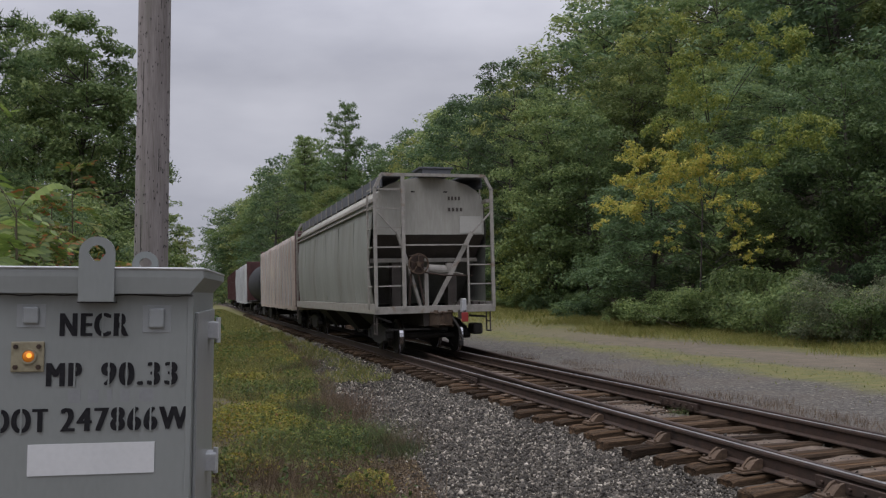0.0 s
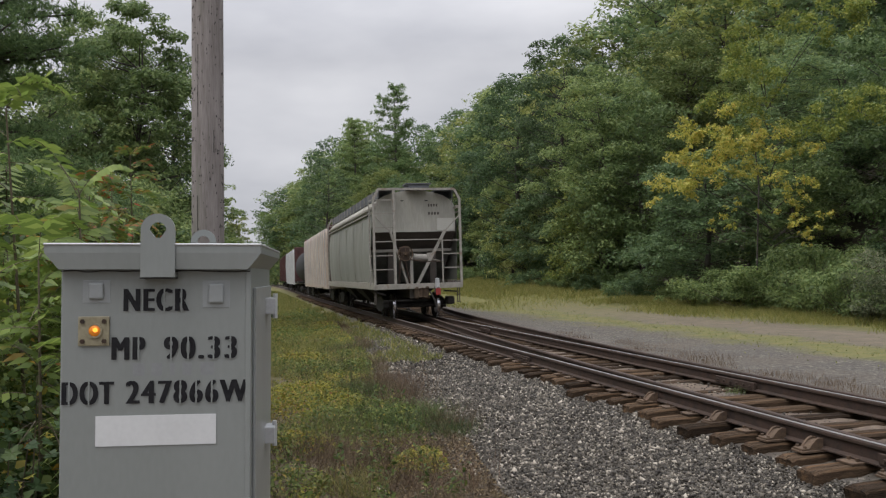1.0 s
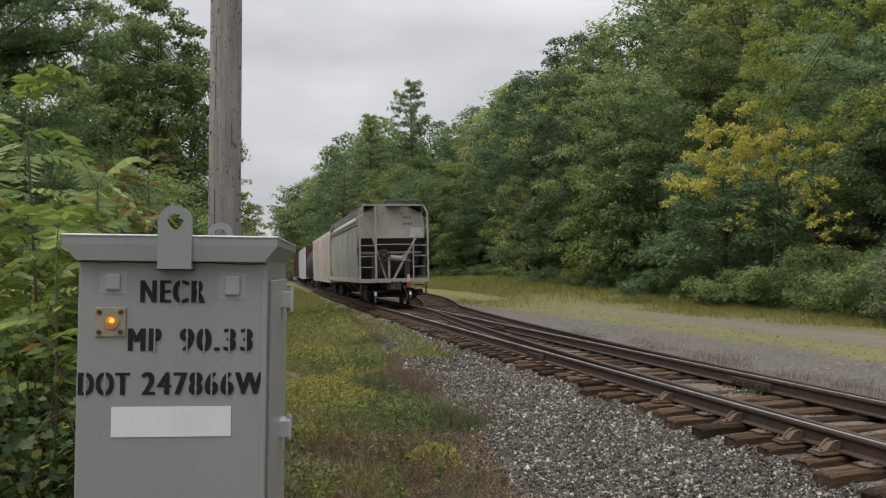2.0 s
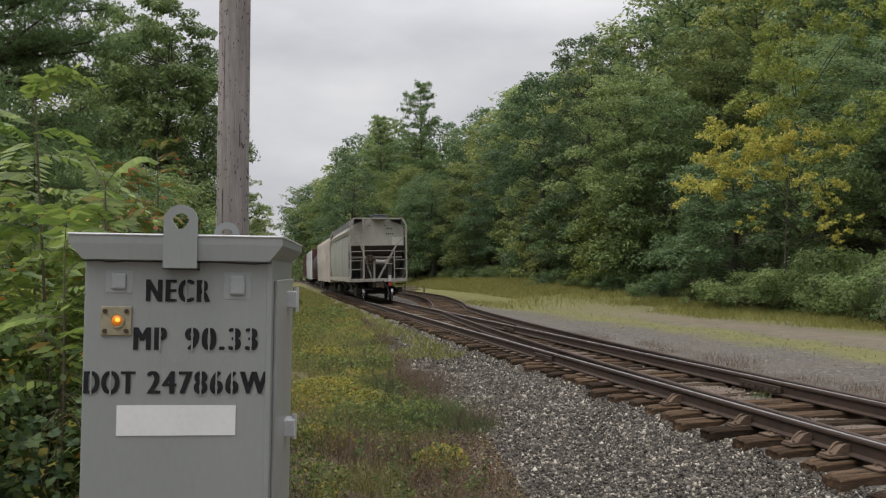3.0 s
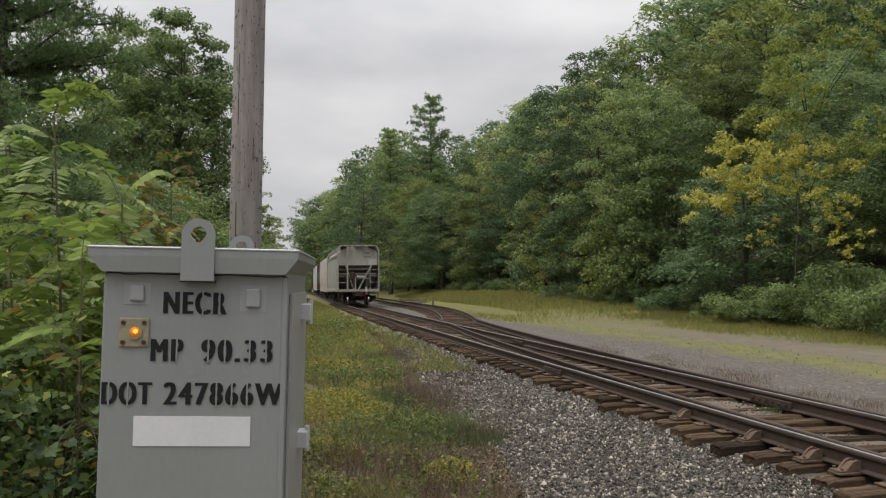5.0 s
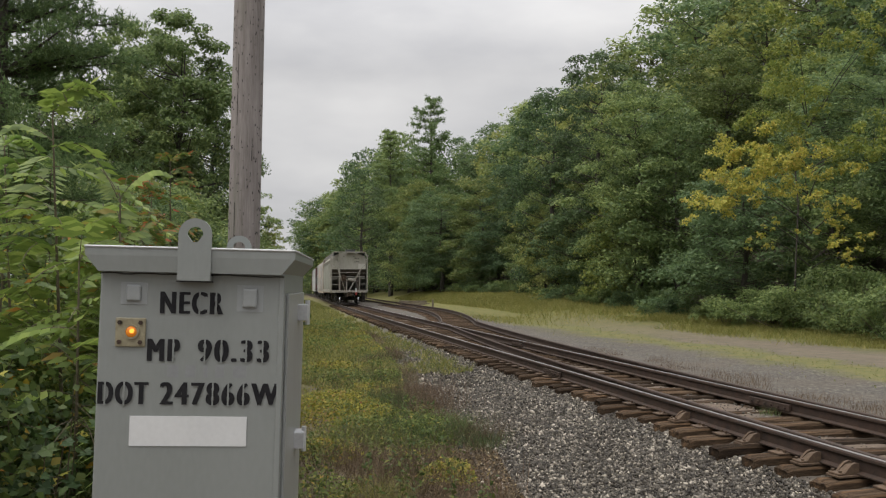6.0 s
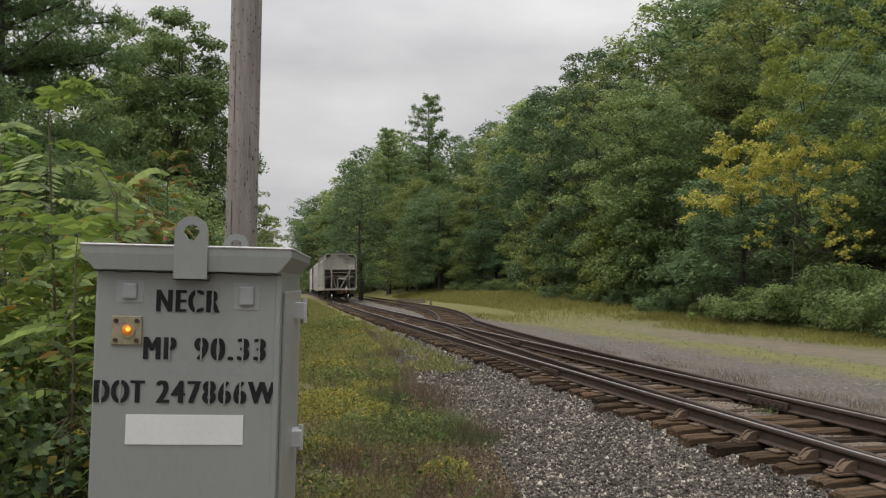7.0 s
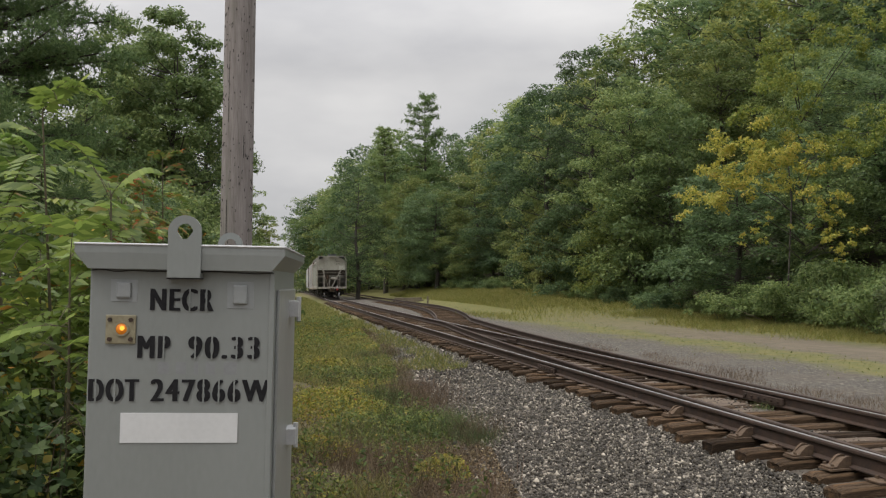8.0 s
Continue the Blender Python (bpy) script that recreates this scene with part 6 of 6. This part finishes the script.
def build_verge():
    rng = np.random.default_rng(21)
    # low leafy weeds: yellow-green mats, brightest far along, a few clumps near the case
    yellow_mats = ((0.5, 12.8, 1.1, 2.0), (1.35, 8.2, 0.38, 0.5), (0.2, 9.4, 0.5, 0.8), (1.5, 15.4, 0.6, 1.0), (0.1, 6.6, 0.3, 0.6), (1.0, 19.5, 0.8, 1.5))
    green_mats = ((1.6, 10.7, 0.65, 0.75), (0.7, 11.0, 0.5, 0.7), (0.0, 7.4, 0.45, 0.8), (-0.1, 9.0, 0.4, 0.8), (1.0, 16.8, 0.8, 1.4), (1.9, 17.0, 0.5, 1.2), (0.2, 18.0, 0.7, 1.5))
    for seed, mat, mats, n, tall, label in ((3.0, M_WEED, yellow_mats, 130000, 0.20, "low yellow-green leafy weeds beside the ballast"), (27.0, M_HERB, green_mats, 90000, 0.26, "low green leafy weeds beside the ballast")):
        y = 4.2 + 42 * rng.uniform(0, 1, n) ** 1.7
        x = edge_of_ballast(y) - 0.05 - np.abs(rng.normal(0, 1.5, n))
        p = 0.7 * patch(x, y, 0.55, seed) + 0.5 * patch(x, y, 2.2, seed + 2)
        p = p + 1.3 * near_any(x, y, mats) + np.where(y < 19, -0.20, np.clip((y - 19) * 0.05, 0, 0.5) - 0.12)
        keep = (p + rng.normal(0, 0.07, n) > 0.10) & (x > -4)
        x, y, p = x[keep], y[keep], p[keep]
        z = heights(x, y) + rng.uniform(0.02, 1, len(x)) ** 1.3 * (0.05 + tall * np.clip(p, 0, 0.9))
        at = np.stack([x, y, z], axis=1)
        verge("weeds", leaf_quads(rng, at, np.tile([0, -0.25, 1.0], (len(x), 1)), 0.030 + 0.0018 * y, 0.6, 0.6), mat, label, "weeds")
    # taller single weeds with upright stems, leaves in whorls
    at, nrm, stems = [], [], Shape()
    for _ in range(150):
        y = 5.2 + 14 * rng.uniform() ** 1.4
        x = float(edge_of_ballast(y)) - 0.15 - abs(rng.normal(0, 0.9))
        z, h = lie(x, y), rng.uniform(0.22, 0.5)
        lx, ly = rng.normal(0, 0.06, 2)
        stems.rod((x, y, z - 0.02), (x + lx, y + ly, z + h), 0.004, 0.002, n=4)
        for k in range(int(rng.integers(10, 24))):
            t, a = rng.uniform(0.25, 1.0), rng.uniform(0, 6.28)
            r = rng.uniform(0.01, 0.075) * (1.2 - 0.6 * t)
            at.append((x + lx * t + r * math.cos(a), y + ly * t + r * math.sin(a), z + h * t))
            nrm.append((0.6 * math.cos(a), 0.6 * math.sin(a), 0.8))
    verge("weeds", ovate_leaves(rng, np.array(at), np.array(nrm), 0.055, 0.42, 0.4), M_HERB, "upright green weeds standing over the low growth", "weeds")
    tagged(new("weed_stems", stems.mesh("weed_stems", M_STEM)), "thin brown weed stems", "weeds", kind="stuff")
    # dry brown stalks and litter, thickest on the bare ground near the case
    n = 80000
    y = 4.2 + 30 * rng.uniform(0, 1, n) ** 1.7
    x = edge_of_ballast(y) + 0.28 - np.abs(rng.normal(0, 1.1, n))
    p = patch(x, y, 0.8, 9.0) + 0.6 * patch(x, y, 3.0, 5.0) - 0.8 * near_any(x, y, yellow_mats[:1] + green_mats[:1])
    keep = (p > np.where(y < 10, -0.30, 0.05)) & (rng.uniform(0, 1, n) < 0.7)
    x, y, p = x[keep], y[keep], p[keep]
    half = rng.uniform(0, 1, len(x)) < 0.5
    for mat, sel, tall, label in ((M_DRY, half, 0.14, "dry straw-brown stalks at the edge of the ballast"), (M_RUSSET, ~half, 0.19, "dry russet weed stalks at the edge of the ballast")):
        verge("dry_weeds", blades(rng, x[sel], y[sel], tall * (0.6 + 0.9 * np.clip(p[sel] + 0.3, 0, 1)), 0.0022 + 0.00045 * y[sel], 0.75), mat, label, "weeds")
    n = 34000
    y = 4.2 + 8 * rng.uniform(0, 1, n)
    x = edge_of_ballast(y) + 0.35 - np.abs(rng.normal(0, 0.9, n))
    at = np.stack([x, y, heights(x, y) + rng.uniform(0.0, 0.04, n)], axis=1)
    verge("leaf_litter", leaf_quads(rng, at, np.tile([0, 0, 1.0], (n, 1)), 0.034, 0.6, 0.5), M_DRY, "fallen brown leaves on the soil", "leaf litter")
    for cx, cy, r, n in ((2.05, 12.9, 0.32, 500), (2.1, 14.3, 0.36, 500), (1.75, 13.6, 0.3, 250), (0.7, 8.2, 0.35, 350), (1.2, 7.4, 0.4, 300), (0.3, 8.6, 0.35, 350), (2.2, 10.2, 0.25, 350)):
        q = rng.normal(0, r, (n, 2))
        verge("dry_weeds", blades(rng, cx + q[:, 0], cy + q[:, 1], 0.42, 0.0055, 0.3), M_RUSSET, "tall dry russet weed stalks", "weeds")
    # green grass
    n = 60000
    y = 4.2 + 50 * rng.uniform(0, 1, n) ** 1.6
    x = edge_of_ballast(y) - 0.1 - np.abs(rng.normal(0, 1.3, n))
    p = patch(x, y, 1.0, 15.0)
    keep = p + np.where(y < 10, 0.14 * (y - 10), 0.02 * (y - 10)) > 0.02
    verge("grass", blades(rng, x[keep], y[keep], 0.20, 0.003 + 0.0005 * y[keep], 0.7), M_GRASS, "uneven green and straw-coloured grass", "grass")
    for k, (cx, cy, r, tall) in enumerate(((1.62, 10.5, 0.34, 0.30), (1.95, 11.1, 0.25, 0.26), (1.2, 11.0, 0.30, 0.24), (2.15, 10.0, 0.20, 0.16), (0.9, 10.3, 0.25, 0.16), (1.45, 13.6, 0.3, 0.26), (1.5, 17.0, 0.5, 0.26), (2.2, 22.0, 0.5, 0.26), (5.9, 9.5, 0.07, 0.11), (5.2, 12.5, 0.06, 0.07))):
        a = rng.normal(0, r * 0.75, (int(1500 * min(1.0, (r / 0.28) ** 2)), 2))
        verge("grass_tuft", blades(rng, cx + a[:, 0], cy + a[:, 1] * 1.5, tall, 0.006, 0.6), M_TUFT, "green tuft of grass by the ballast", "grass")
    # thicker growth further along the line
    n = 60000
    y = 17 + 100 * rng.uniform(0, 1, n) ** 1.3
    x = rng.uniform(-1.0, 3.7, n) + 0.004 * y
    keep = patch(x, y, 0.6, 33.0) > -0.15
    verge("grass", blades(rng, x[keep], y[keep], 0.20, 0.006 + 0.0008 * y[keep], 0.6), M_GRASS, "yellow-green grass along the track", "grass")
    # the grass before the wood
    n = 170000
    y = 10 + 90 * rng.uniform(0, 1, n) ** 1.2
    x = rng.uniform(15.4, 20.5, n) + rng.normal(0, 0.5, n)
    p = patch(x, y, 0.35, 4.0)
    far_on = rng.uniform(0, 1, n) < np.clip((y - 35) / 60, 0, 0.5)
    x = np.where(far_on, rng.uniform(9.5 + 4.3 * (y > 45), 17, n), x)
    keep = (rng.uniform(-0.5, 0.5, n) + p + (x - 17.0) * 0.22 > 0) | far_on
    verge("grass", blades(rng, x[keep], y[keep], 0.26, 0.010 + 0.0004 * y[keep], 0.5), M_MEADOW, "long grass before the wood", "grass")
    n = 3000
    y, x = rng.uniform(8, 70, n), rng.normal(11.8, 0.9, n)
    verge("grass", blades(rng, x, y, 0.05, 0.03, 0.9), M_GRASS, "thin trodden grass between gravel and dirt", "grass")
    n = 9000
    y = rng.uniform(6, 22, n)
    x = rng.normal(7.9, 0.7, n)
    keep = (patch(x, y, 0.6, 8.0) > 0.0) & (x > 6.5)
    verge("dry_weeds", blades(rng, x[keep], y[keep], 0.17, 0.0045, 0.25), M_RUSSET, "sparse brown weeds in the gravel", "weeds")


build_verge()


def timber_pile():
    x, y = pixel_spot(720, 76)
    pile = thing("timber_pile", pose(x + 0.6, y, lie(x + 0.6, y)), "low pile of old dark railway ties in the grass", "timber")
    for k, (dx, dy, dz, turn) in enumerate(((0, 0, 0.1, 4), (0.2, 0.35, 0.1, -6), (-0.1, 0.15, 0.32, 9))):
        s = Shape()
        s.box(-1.3, 1.3, -0.12, 0.12, -0.1, 0.1, 0.015)
        o = part("timber", s, M_CLUTTER, pile)
        o.matrix_basis = pose(dx, dy, dz, 0, 0, turn)
    x, y = pixel_spot(764, 60)
    post = thing("marker_post", pose(x, y, lie(x, y)), "short weathered wooden post in the grass", "post")
    s = Shape()
    s.box(-0.06, 0.06, -0.06, 0.06, -0.3, 0.75, 0.012)
    part("post", s, M_CLUTTER, post)


timber_pile()


# ---- motion ----
def motions():
    ts = [k * 0.5 for k in range(17)]
    ride = lambda t: 7.9 * t + 0.06 * t * t
    for car, gap in CARS:
        rows = []
        for t in ts:
            y = 18.9 + gap + ride(t)
            x = 5.35 + rail_drift(y)
            turn = -math.degrees(math.atan(rail_drift(y + 8) - rail_drift(y)) / 8)
            rows.append((t, pose(x, y, 0.2, 0, 0, turn)))
        walk(car, rows)
    for axle, y in WHEELS:
        walk(axle, [(k / 15, pose(0, y, 0.42, -math.degrees(ride(k / 15) / 0.42))) for k in range(121)])


motions()
